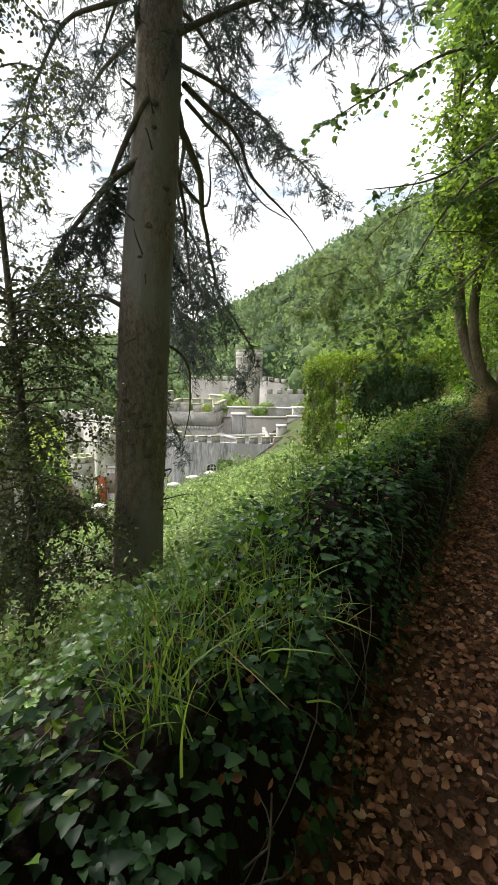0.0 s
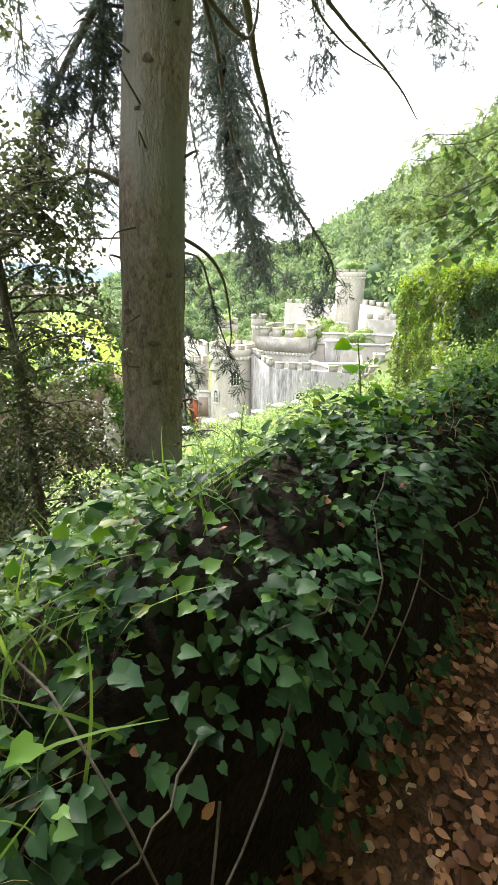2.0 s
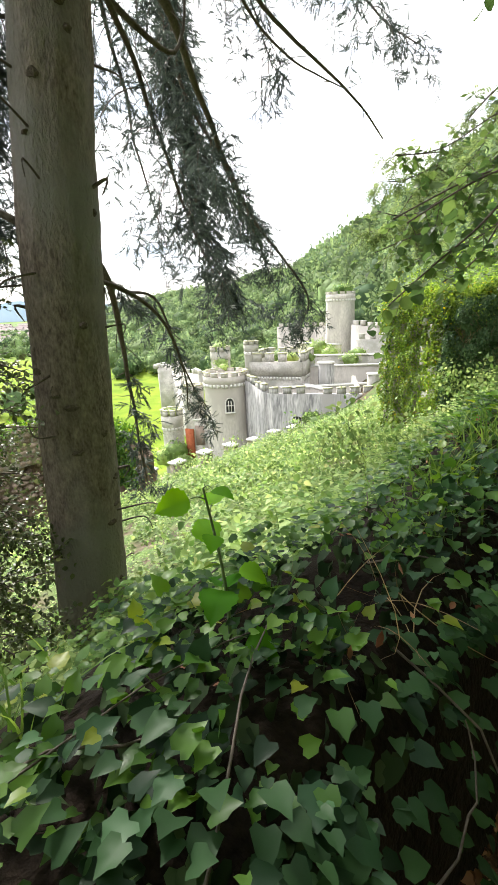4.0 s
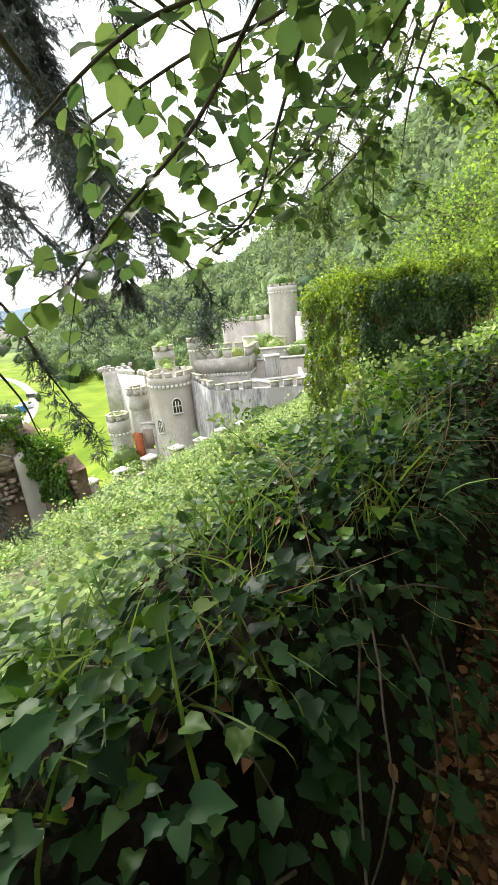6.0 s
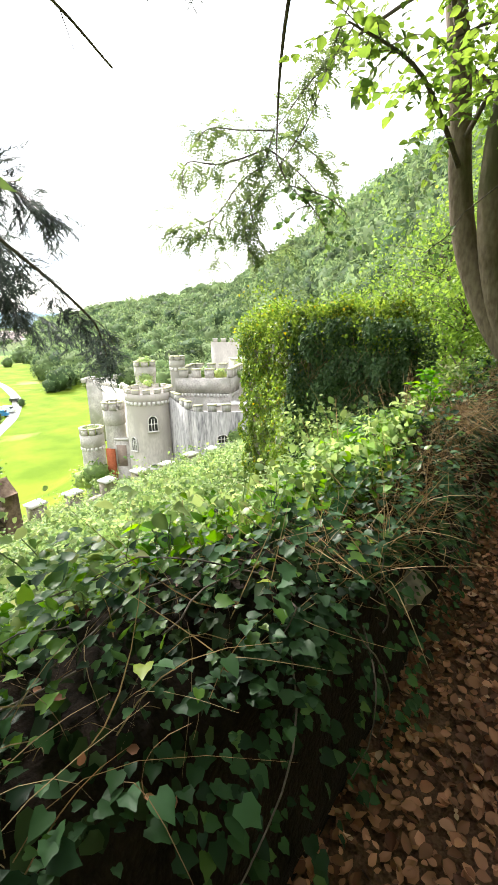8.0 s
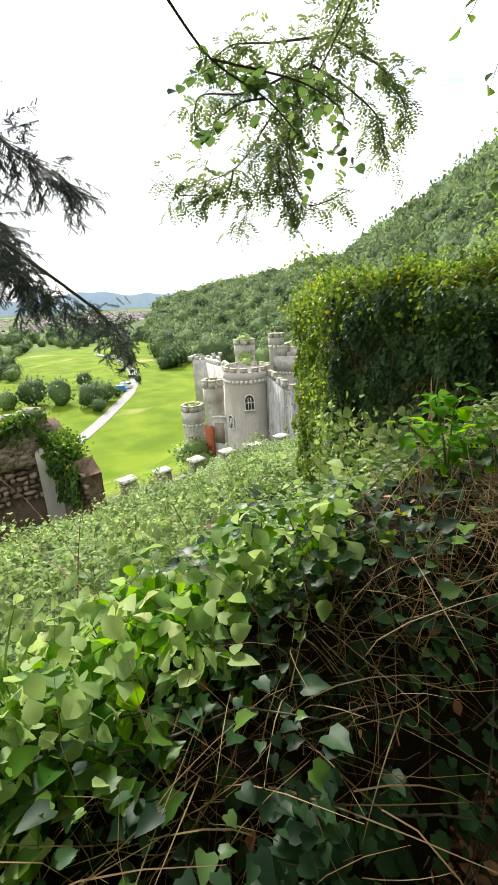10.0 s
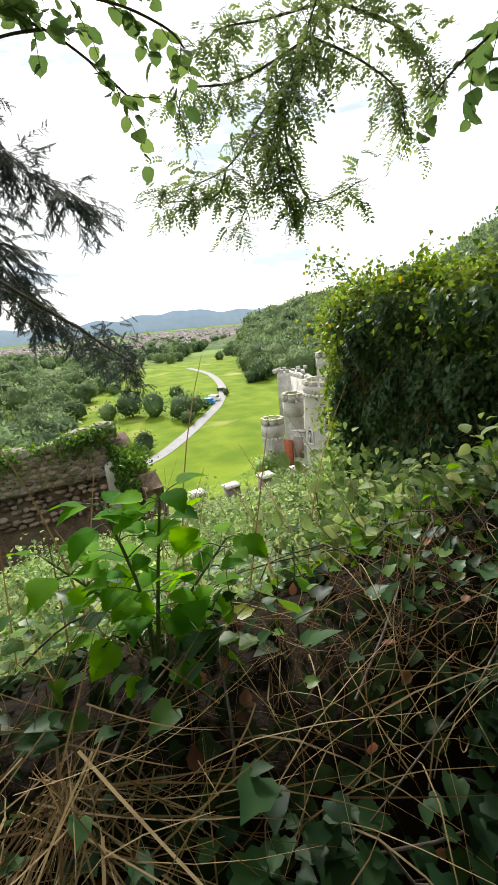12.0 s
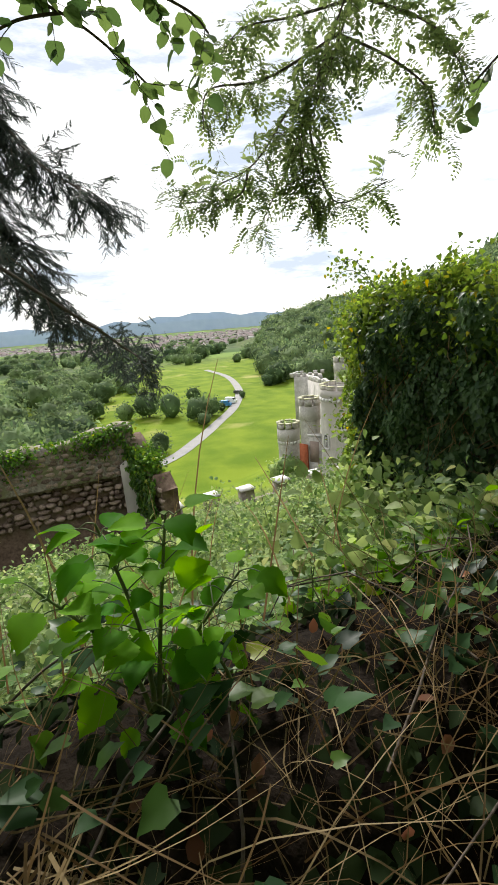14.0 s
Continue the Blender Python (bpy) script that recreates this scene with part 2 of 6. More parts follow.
M_GROUND = ground_material()
M_HILLS = surface("hazy_hills", (0.36, 0.46, 0.60), (0.44, 0.54, 0.66), 0.004, 1.0, 0.0, 0.02)
M_HOUSE = surface("house_wall", (0.45, 0.40, 0.37), (0.8, 0.78, 0.75), 0.03, 0.9, 0.0, 0.1)
M_ROOF = surface("house_roof", (0.14, 0.12, 0.125), (0.24, 0.19, 0.18), 0.03, 0.9, 0.0, 0.1)
M_VANBLUE = surface("blue_paint", (0.03, 0.18, 0.42), (0.04, 0.22, 0.5), 3, 0.4, 0.0)
M_VANWHITE = surface("white_paint", (0.7, 0.7, 0.7), (0.8, 0.8, 0.8), 3, 0.4, 0.0)
M_TYRE = surface("tyre", (0.02, 0.02, 0.02), (0.04, 0.04, 0.04), 8, 0.9, 0.1)
M_CARDARK = surface("dark_paint", (0.03, 0.03, 0.035), (0.06, 0.06, 0.065), 3, 0.35, 0.0)


# ---- mesh helpers ----
rng = np.random.default_rng(7)


def data(name, verts, faces, mat, smooth=False):
    me = bpy.data.meshes.new(name)
    verts = np.asarray(verts, dtype=np.float32).reshape(-1, 3)
    if isinstance(faces, np.ndarray):
        k = faces.shape[1]
        me.vertices.add(len(verts))
        me.vertices.foreach_set("co", verts.ravel())
        me.loops.add(faces.size)
        me.loops.foreach_set("vertex_index", faces.ravel().astype(np.int32))
        me.polygons.add(len(faces))
        me.polygons.foreach_set("loop_start", np.arange(0, faces.size, k, dtype=np.int32))
        me.update(calc_edges=True)
    else:
        me.from_pydata(verts.tolist(), [], [list(f) for f in faces])
    if smooth:
        me.polygons.foreach_set("use_smooth", np.ones(len(me.polygons), dtype=bool))
    me.materials.append(mat)
    return me


def join(pieces):
    """Several (verts, faces) into one; faces must have one size."""
    V, F, o = [], [], 0
    for v, f in pieces:
        V.append(v)
        F.append(np.asarray(f) + o)
        o += len(v)
    return np.concatenate(V), np.concatenate(F)


def thing(name, label, category, group="", kind="", at=(0, 0, 0)):
    ob = new(name)
    ob.location = at
    return tagged(ob, label, category, group, kind)


def world_of(ob):
    m = ob.matrix_basis.copy()
    if ob.parent is not None:
        m = world_of(ob.parent) @ ob.matrix_parent_inverse @ m
    return m


def part(name, me, parent, label="", kind="", m=None):
    """One mesh object under a thing or part; its mesh, or the pose m, is in world terms."""
    ob = new(name, me)
    if parent is not None:
        ob.parent = parent
        ob.matrix_parent_inverse = world_of(parent).inverted()
    if m is not None:
        ob.matrix_basis = m
    return tagged(ob, label, "", "", kind)


def unit(a):
    return a / np.maximum(np.linalg.norm(a, axis=-1, keepdims=True), 1e-9)


def scatter(tv, tf, P, along, normal, size):
    """Copies of a template (x along, z normal) at the places P."""
    P, along, normal = (np.asarray(a, float) for a in (P, along, normal))
    n = len(P)
    X = unit(along)
    Y = unit(np.cross(normal, X))
    Z = np.cross(X, Y)
    R = np.stack([X, Y, Z], -1) * np.broadcast_to(np.asarray(size, float).reshape(-1, 1, 1), (n, 1, 1))
    V = np.einsum("nij,kj->nki", R, tv) + P[:, None, :]
    F = tf[None] + (np.arange(n) * len(tv))[:, None, None]
    return V.reshape(-1, 3), F.reshape(-1, tf.shape[1])


def fan(outline, fold=0.0, cup=0.0):
    """A leaf as a fan of triangles from its midrib; outline in x along, y across."""
    o = np.array(outline, float)
    c = np.array([[o[:, 0].mean(), 0.0]])
    p = np.concatenate([c, o])
    z = fold * np.abs(p[:, 1]) - cup * (p[:, 0] - 0.4) ** 2
    n = len(o)
    f = np.array([[0, 1 + i, 1 + (i + 1) % n] for i in range(n)])
    return np.column_stack([p, z]), f


IVY_T = fan([(0, 0), (-0.14, 0.22), (0.0, 0.46), (0.28, 0.43), (0.52, 0.40), (0.66, 0.22), (1.0, 0), (0.66, -0.22), (0.52, -0.40), (0.28, -0.43), (0.0, -0.46), (-0.14, -0.22)], 0.22, 0.25)
IVY_S = fan([(0, 0), (-0.1, 0.26), (0.12, 0.43), (0.55, 0.29), (1.0, 0), (0.55, -0.29), (0.12, -0.43), (-0.1, -0.26)], 0.25, 0.2)
OVATE = fan([(0, 0), (0.14, 0.26), (0.42, 0.37), (0.75, 0.22), (1.0, 0), (0.75, -0.22), (0.42, -0.37), (0.14, -0.26)], 0.25, 0.35)
ROUND = fan([(0, 0), (0.08, 0.34), (0.40, 0.46), (0.78, 0.34), (0.95, 0.08), (1.04, 0), (0.95, -0.08), (0.78, -0.34), (0.40, -0.46), (0.08, -0.34)], 0.2, 0.25)
LANCE = fan([(0, 0), (0.3, 0.15), (0.7, 0.12), (1.0, 0), (0.7, -0.12), (0.3, -0.15)], 0.3, 0.25)
SMALL = (np.array([(0, 0, 0), (0.5, 0.26, 0.05), (1, 0, -0.05), (0.5, -0.26, 0.05)]), np.array([(0, 1, 2), (0, 2, 3)]))
CURL = fan([(0, 0), (0.2, 0.3), (0.55, 0.34), (0.85, 0.14), (1, 0), (0.85, -0.14), (0.55, -0.34), (0.2, -0.3)], 0.55, -0.5)


def blade(width=0.05, bend=0.5, n=5):
    """A grass blade, 1 long, that rises along x and bends towards z."""
    V, F = [], []
    for i in range(n + 1):
        s = i / n
        w = width * (1 - s) ** 0.6 * 0.5 + 0.001
        x, z = s * (1 - 0.35 * bend * s), bend * s * s * 0.75
        V += [(x, -w, z), (x, w, z)]
    for i in range(n):
        a = 2 * i
        F += [(a, a + 1, a + 3), (a, a + 3, a + 2)]
    return np.array(V), np.array(F)


def sprig(n=11, spread=0.20):
    """A flat spray of needles along x, 1 long."""
    V, F = [(0, -0.008, 0), (0, 0.008, 0), (1, 0, -0.08)], [(0, 1, 2)]
    for i in range(n):
        s = (i + 0.5) / n
        for sg in (-1, 1):
            b = len(V)
            l = spread * (1 - 0.45 * s)
            V += [(s - 0.01, 0, -0.08 * s), (s + 0.075, 0, -0.08 * s), (s + 0.15, sg * l, -0.05 - 0.08 * s)]
            F += [(b, b + 1, b + 2)]
    return np.array(V), np.array(F)


SPRIG = sprig()


def tube(points, radii, sides=7):
    """A tapered limb along points; quads, ends closed by pinching."""
    P = np.array(points, float)
    n = len(P)
    T = unit(np.gradient(P, axis=0))
    ref = np.array([0.0, 0.0, 1.0]) if abs(T[0][2]) < 0.8 else np.array([1.0, 0.0, 0.0])
    V = []
    ang = np.linspace(0, 2 * np.pi, sides, endpoint=False)
    for i in range(n):
        a = unit(np.cross(T[i], ref))
        b = np.cross(T[i], a)
        V.append(P[i] + radii[i] * (np.cos(ang)[:, None] * a + np.sin(ang)[:, None] * b))
    V = np.concatenate(V)
    F = [(i * sides + j, i * sides + (j + 1) % sides, (i + 1) * sides + (j + 1) % sides, (i + 1) * sides + j) for i in range(n - 1) for j in range(sides)]
    return V, np.array(F)


def curve_points(points, n=8):
    """A smooth line through points, with n steps between each two."""
    P = [Vector(p) for p in points]
    out = []
    for i in range(len(P) - 1):
        p0, p1, p2, p3 = P[max(i - 1, 0)], P[i], P[i + 1], P[min(i + 2, len(P) - 1)]
        for k in range(n):
            t = k / n
            out.append(0.5 * ((2 * p1) + (p2 - p0) * t + (2 * p0 - 5 * p1 + 4 * p2 - p3) * t * t + (3 * p1 - p0 - 3 * p2 + p3) * t ** 3))
    out.append(P[-1])
    return np.array([tuple(p) for p in out])


def rand_dirs(n, up=0.0):
    d = rng.normal(size=(n, 3))
    d[:, 2] += up
    return unit(d)


def boxes(specs):
    """Boxes (centre, half sizes, turn in radians) as one quad mesh."""
    out = []
    c = np.array([(x, y, z) for z in (-1, 1) for y in (-1, 1) for x in (-1, 1)], float)
    f = np.array([(0, 2, 3, 1), (4, 5, 7, 6), (0, 1, 5, 4), (2, 6, 7, 3), (0, 4, 6, 2), (1, 3, 7, 5)])
    for ctr, half, a in specs:
        v = c * np.array(half)
        ca, sa = math.cos(a), math.sin(a)
        v = np.column_stack([v[:, 0] * ca - v[:, 1] * sa, v[:, 0] * sa + v[:, 1] * ca, v[:, 2]]) + np.array(ctr)
        out.append((v, f))
    return join(out)


def lump(n_u, n_v, radius, rough, seed):
    """A lumpy ball of quads and its normals' outline."""
    r = np.random.default_rng(seed)
    ph = r.uniform(0, 6.28, 8)
    V = []
    for i in range(n_v + 1):
        th = math.pi * i / n_v
        for j in range(n_u):
            a = 2 * math.pi * j / n_u
            d = Vector((math.sin(th) * math.cos(a), math.sin(th) * math.sin(a), math.cos(th)))
            k = 1 + rough * noise.noise(d * 2.3 + Vector((seed * 3.1, 0, 0))) + 0.5 * rough * noise.noise(d * 5.1 + Vector((0, seed * 1.7, 0)))
            V.append(d * radius * k)
    F = [(i * n_u + j, (i + 1) * n_u + j, (i + 1) * n_u + (j + 1) % n_u, i * n_u + (j + 1) % n_u) for i in range(n_v) for j in range(n_u)]
    return np.array([tuple(v) for v in V]), np.array(F)


# ---- the ground ----
def ground_z(x, y):
    x, y = np.asarray(x, float), np.asarray(y, float)
    d = np.maximum(0, -x - 0.9 - 0.5 * np.maximum(0, y - 42) * np.clip((160 + x) / 60, 0, 1))
    base = np.interp(d, [0, 0.3, 3, 20, 33, 50, 75, 300, 600, 1500, 5000], [-0.17, -0.3, -1.9, -8.8, -17.2, -22, -30, -30.5, -42, -60, -62])
    base = base + 0.5 * np.minimum(np.maximum(0, x - 1.25), 90) * 1.1
    r, az = np.hypot(x, y - 5), np.degrees(np.arctan2(-x, y - 5))
    A = [-60, -20, 0, 10, 13, 16, 20, 26, 30, 33, 37, 44, 52, 58, 62]
    el = np.interp(az, A, [30, 25, 19, 17.5, 16.8, 15.5, 13.5, 10, 7.7, 6.0, 3.7, 2.5, 1.0, 0.0, -1.5])
    rr = np.interp(az, A, [80, 100, 140, 170, 180, 190, 200, 210, 220, 250, 420, 520, 650, 800, 900])
    rf = np.interp(az, A, [6, 8, 16, 27, 34, 42, 52, 70, 85, 102, 170, 220, 300, 400, 500])
    zf = np.interp(az, A, [0, 0, -0.2, -2, -4, -6, -9, -12, -14, -15, -22, -27, -29, -30, -30])
    zc = rr * np.tan(np.radians(el)) + 1.2 - np.clip(rr * 0.05, 5, 11)
    k = (r - rf) / (rr - rf)
    hill = np.where(k < 1, zf + k * (zc - zf), zc - (r - rr) * 0.12)
    return np.where((r > rf) & (az > -100) & (az < 62) & (hill > base), hill, base)


def place_at(az, r):
    a = np.radians(az)
    return -np.sin(a) * r, 5 + np.cos(a) * r


gx = np.unique(np.round(np.concatenate([np.linspace(-4700, -700, 30), np.linspace(-700, -120, 50), np.linspace(-120, -20, 60), np.linspace(-20, 3, 90), np.linspace(3, 60, 30), np.linspace(60, 400, 14)]), 2))
gy = np.unique(np.round(np.concatenate([np.linspace(-3500, -150, 22), np.linspace(-150, -12, 22), np.linspace(-12, 32, 110), np.linspace(32, 130, 50), np.linspace(130, 700, 50), np.linspace(700, 4700, 28)]), 2))
GX, GY = np.meshgrid(gx, gy)
GZ = ground_z(GX, GY)
near = np.exp(-np.hypot(GX + 4, GY - 6) / 25) * (GX < -1.0)
GZ = GZ + near * 0.22 * np.array([noise.noise(Vector((a * 0.9, b * 0.9, 0))) for a, b in zip(GX.ravel(), GY.ravel())]).reshape(GX.shape)
nx = len(gx)
gi = np.arange(len(gy) - 1)[:, None] * nx + np.arange(nx - 1)[None]
gf = np.stack([gi, gi + 1, gi + nx + 1, gi + nx], -1).reshape(-1, 4)
ground = part("ground", data("ground", np.column_stack([GX.ravel(), GY.ravel(), GZ.ravel()]), gf, M_GROUND, True), None)
tagged(ground, "steep overgrown slope falling to a bright green meadow", "ground", kind="structure")

# distant hills, the blue of the haze put into their colour
hx, hf = [], []
for row, (rad, hgt, sd) in enumerate(((4300, 62, 1), (4550, 118, 5))):
    o = len(hx)
    for i in range(161):
        az = 38 + i * 0.5
        h = hgt * (0.55 + 0.55 * noise.noise(Vector((az * 0.09, sd, 0))) + 0.2 * noise.noise(Vector((az * 0.4, sd, 3)))) + (48 * math.exp(-((az - 70) / 5) ** 2) if row else 0)
        x, y = place_at(az, rad)
        hx += [(x, y, -75), (x * 1.004, y * 1.004, max(h, -30))]
    hf += [(o + 2 * i, o + 2 * i + 2, o + 2 * i + 3, o + 2 * i + 1) for i in range(160)]
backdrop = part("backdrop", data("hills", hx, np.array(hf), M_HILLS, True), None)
tagged(backdrop, "long hills on the horizon, tinted haze blue", "hills", kind="structure")

# the path
py = np.linspace(-6, 16, 150)
pv, cols = [], 14
for y in py:
    shift = 0.05 * math.sin(y * 0.9) + max(0.0, y - 9.5) * 0.22
    for j in range(cols):
        s = j / (cols - 1)
        x = -0.42 + s * 1.75 + shift
        pv.append((x, y, -0.115 + 0.05 * (2 * s - 1) ** 4 + 0.025 * noise.noise(Vector((x * 3, y * 3, 1)))))
pf = [(i * cols + j, i * cols + j + 1, (i + 1) * cols + j + 1, (i + 1) * cols + j) for i in range(len(py) - 1) for j in range(cols - 1)]
path = part("path", data("path", pv, np.array(pf), M_LITTER_BED, True), None)
tagged(path, "earth woodland path strewn with fallen brown leaves", "path", kind="structure")

# the low wall beside the path, under its ivy
WY0, WY1 = -5.0, 11.0


def wall_point(y, s):
    """A place on the wall's outer skin: s runs from the path's foot over the top to the slope."""
    y, s = np.asarray(y, float), np.asarray(s, float)
    S = [0, 0.22, 0.42, 0.55, 0.72, 0.86, 1.0]
    x = np.interp(s, S, [-0.295, -0.32, -0.37, -0.48, -0.72, -0.98, -1.35])
    z = np.interp(s, S, [-0.16, 0.22, 0.47, 0.585, 0.60, 0.42, -0.30])
    hump = np.interp(y, [-5, 0.5, 1.6, 3, 4, 5, 6, 7.5, 8.6, 11], [-0.1, -0.06, -0.02, 0.02, 0.03, 0.0, -0.03, -0.06, -0.04, 0.02])
    return x + 0.05 * np.sin(y * 2.1) * s + 0.03 * np.exp(-((y - 3.4) / 0.6) ** 2) * (1 - s), y, z + (hump + 0.035 * np.sin(y * 3.3 + 1)) * np.clip(s * 2.5, 0, 1)


wy, ws = np.linspace(WY0, WY1, 170), np.linspace(0, 1, 22)
WS, WYY = np.meshgrid(ws, wy)
X, Y, Z = wall_point(WYY, WS)
bump = np.array([noise.noise(Vector((a * 6, b * 4, c * 6))) for a, b, c in zip(X.ravel(), Y.ravel(), Z.ravel())]).reshape(X.shape) * 0.04
wv = np.column_stack([(X + bump - 0.03).ravel(), Y.ravel(), (Z + bump * 0.7 - 0.03).ravel()])
wi = np.arange(len(wy) - 1)[:, None] * len(ws) + np.arange(len(ws) - 1)[None]
wf = np.stack([wi, wi + 1, wi + len(ws) + 1, wi + len(ws)], -1).reshape(-1, 4)
low_wall = part("wall_low", data("wall_low", wv, wf, M_SHADED_SOIL, True), None)
tagged(low_wall, "low earth-topped stone wall smothered in dark ivy", "wall", kind="structure")


# ---- the castle ----
EYE = (-0.1, 4.8, 1.18)


def merlon_mesh(w, d, h, mat, cap):
    v1, f1 = boxes([((0, 0, h * 0.44), (w / 2, d / 2, h * 0.44), 0)])
    me = data("merlon", v1, f1, mat)
    v2, f2 = boxes([((0, 0, h * 0.94), (w / 2 + 0.05, d / 2 + 0.06, h * 0.06), 0)])
    return me, data("coping", v2, f2, cap)


def crenels(parent, p0, p1, z, mat, cap, w=1.0, gap=0.75, h=0.9, d=0.45):
    """A row of merlons, each with its coping, between two points at height z."""
    a, b = Vector((*p0, z)), Vector((*p1, z))
    L = (b - a).length
    n = max(1, int(round(L / (w + gap))))
    me, mc = merlon_mesh(w, d, h, mat, cap)
    turn = math.atan2(b.y - a.y, b.x - a.x)
    for i in range(n):
        p = a.lerp(b, (i + 0.5) / n)
        if rng.random() < 0.07:
            continue
        m = Matrix.Translation(p) @ Matrix.Rotation(turn, 4, "Z")
        mo = part("merlon", me, parent, m=m)
        part("coping", mc, mo, m=m)


def curtain(label, pts, z0, z1, mat, thick=0.6, cap=M_CAP, crenel=True, name="curtain_wall", w=1.0, gap=0.75, h=0.9):
    """A castle wall along points; z1 gives the height at each point."""
    t = thing(name, label, "castle wall", group="castle walls", at=(*pts[0], z0))
    for i in range(len(pts) - 1):
        a, b = Vector(pts[i]), Vector(pts[i + 1])
        L, turn = (b - a).length, math.atan2(b.y - a.y, b.x - a.x)
        za, zb = z1[i], z1[i + 1]
        n = max(2, int(L / 1.2))
        V, F = [], []
        nrm = Vector((-(b - a).y, (b - a).x)).normalized() * thick / 2
        for k in range(n + 1):
            p = a.lerp(b, k / n)
            zt = za + (zb - za) * k / n + (0 if crenel else 0.18 * noise.noise(Vector((p.x, p.y, 2)) * 0.9))
            for sg in (-1, 1):
                V += [(p.x + sg * nrm.x, p.y + sg * nrm.y, z0), (p.x + sg * nrm.x, p.y + sg * nrm.y, zt)]
        for k in range(n):
            o = 4 * k
            F += [(o, o + 4, o + 5, o + 1), (o + 2, o + 3, o + 7, o + 6), (o + 1, o + 5, o + 7, o + 3)]
        F += [(0, 1, 3, 2), (4 * n, 4 * n + 2, 4 * n + 3, 4 * n + 1)]
        part("wall", data("wall", V, np.array(F), mat), t)
        if crenel:
            steps = max(1, int(round(abs(zb - za) / 0.4)))
            for s in range(steps):
                q0, q1 = a.lerp(b, s / steps), a.lerp(b, (s + 1) / steps)
                crenels(t, q0, q1, za + (zb - za) * (s + 0.5) / steps, mat, cap, w, gap, h)
        else:
            v, f = boxes([(((a.x + b.x) / 2, (a.y + b.y) / 2, (za + zb) / 2 + 0.12), (L / 2, thick / 2 + 0.12, 0.09), turn)])
            if abs(za - zb) < 0.5:
                part("coping", data("coping", v, f, cap), t)
    return t


def lathe(profile, sides, cx, cy, jag=0.0):
    V = []
    for r, z in profile:
        for j in range(sides):
            a = 2 * math.pi * j / sides
            V.append((cx + r * math.cos(a), cy + r * math.sin(a), z))
    F = [(i * sides + j, i * sides + (j + 1) % sides, (i + 1) * sides + (j + 1) % sides, (i + 1) * sides + j) for i in range(len(profile) - 1) for j in range(sides)]
    return np.array(V), np.array(F)


def arch_outline(w, h, n=6):
    """A pointed arch, feet at z = 0."""
    s = h * 0.58
    pts = [(-w / 2, 0), (-w / 2, s)]
    for k in range(1, n):
        q = k / n
        pts.append((-w / 2 + w / 2 * (1 - math.cos(q * math.pi / 2)), s + (h - s) * math.sin(q * math.pi / 2) ** 0.8))
    pts.append((0, h))
    pts += [(-x, z) for x, z in reversed(pts[:-1])]
    return pts


def gothic_window(parent, x, y, z, facing, w, h, dark_pane=M_DARKPANE, bars=2):
    """A pointed window with a stone surround, glazing bars and a hood, looking along the angle facing."""
    m = Matrix.Translation((x, y, z)) @ Matrix.Rotation(facing + math.pi / 2, 4, "Z")
    o = arch_outline(w, h)
    n = len(o)
    pv = [(a, 0.02, b) for a, b in o] + [(0, 0.02, h * 0.4)]
    # interior darkness painted on a pane; no opening is cut in the wall
    win = part("window", data("window_pane", pv, np.array([(i, (i + 1) % n, n) for i in range(n)]), dark_pane), parent, m=m)
    fv, ff = [], []
    for i, (a, b) in enumerate(o):
        k = 1.22
        fv += [(a, 0.0, b), (a * k, 0.0, b * 1.08 - 0.04), (a * k, -0.14, b * 1.08 - 0.04), (a, -0.14, b)]
    for i in range(n - 1):
        p, q = 4 * i, 4 * i + 4
        ff += [(p + 1, q + 1, q + 2, p + 2), (p + 2, q + 2, q + 3, p + 3), (p + 3, q + 3, q, p)]
    part("frame", data("window_frame", fv, np.array(ff), M_CAP), win, m=m)
    for i in range(bars):
        bx = w * ((i + 1) / (bars + 1) - 0.5)
        v, f = boxes([((bx, -0.05, h * 0.40), (0.045, 0.05, h * 0.42), 0)])
        part("mullion", data("mullion", v, f, M_CAP), win, m=m)
    v, f = boxes([((0, -0.05, h * 0.48), (w / 2, 0.04, 0.04), 0)])
    part("transom", data("transom", v, f, M_CAP), win, m=m)
    v, f = boxes([((0, -0.1, -0.08), (w * 0.66, 0.13, 0.07), 0)])
    part("sill", data("sill", v, f, M_CAP), win, m=m)
    return win


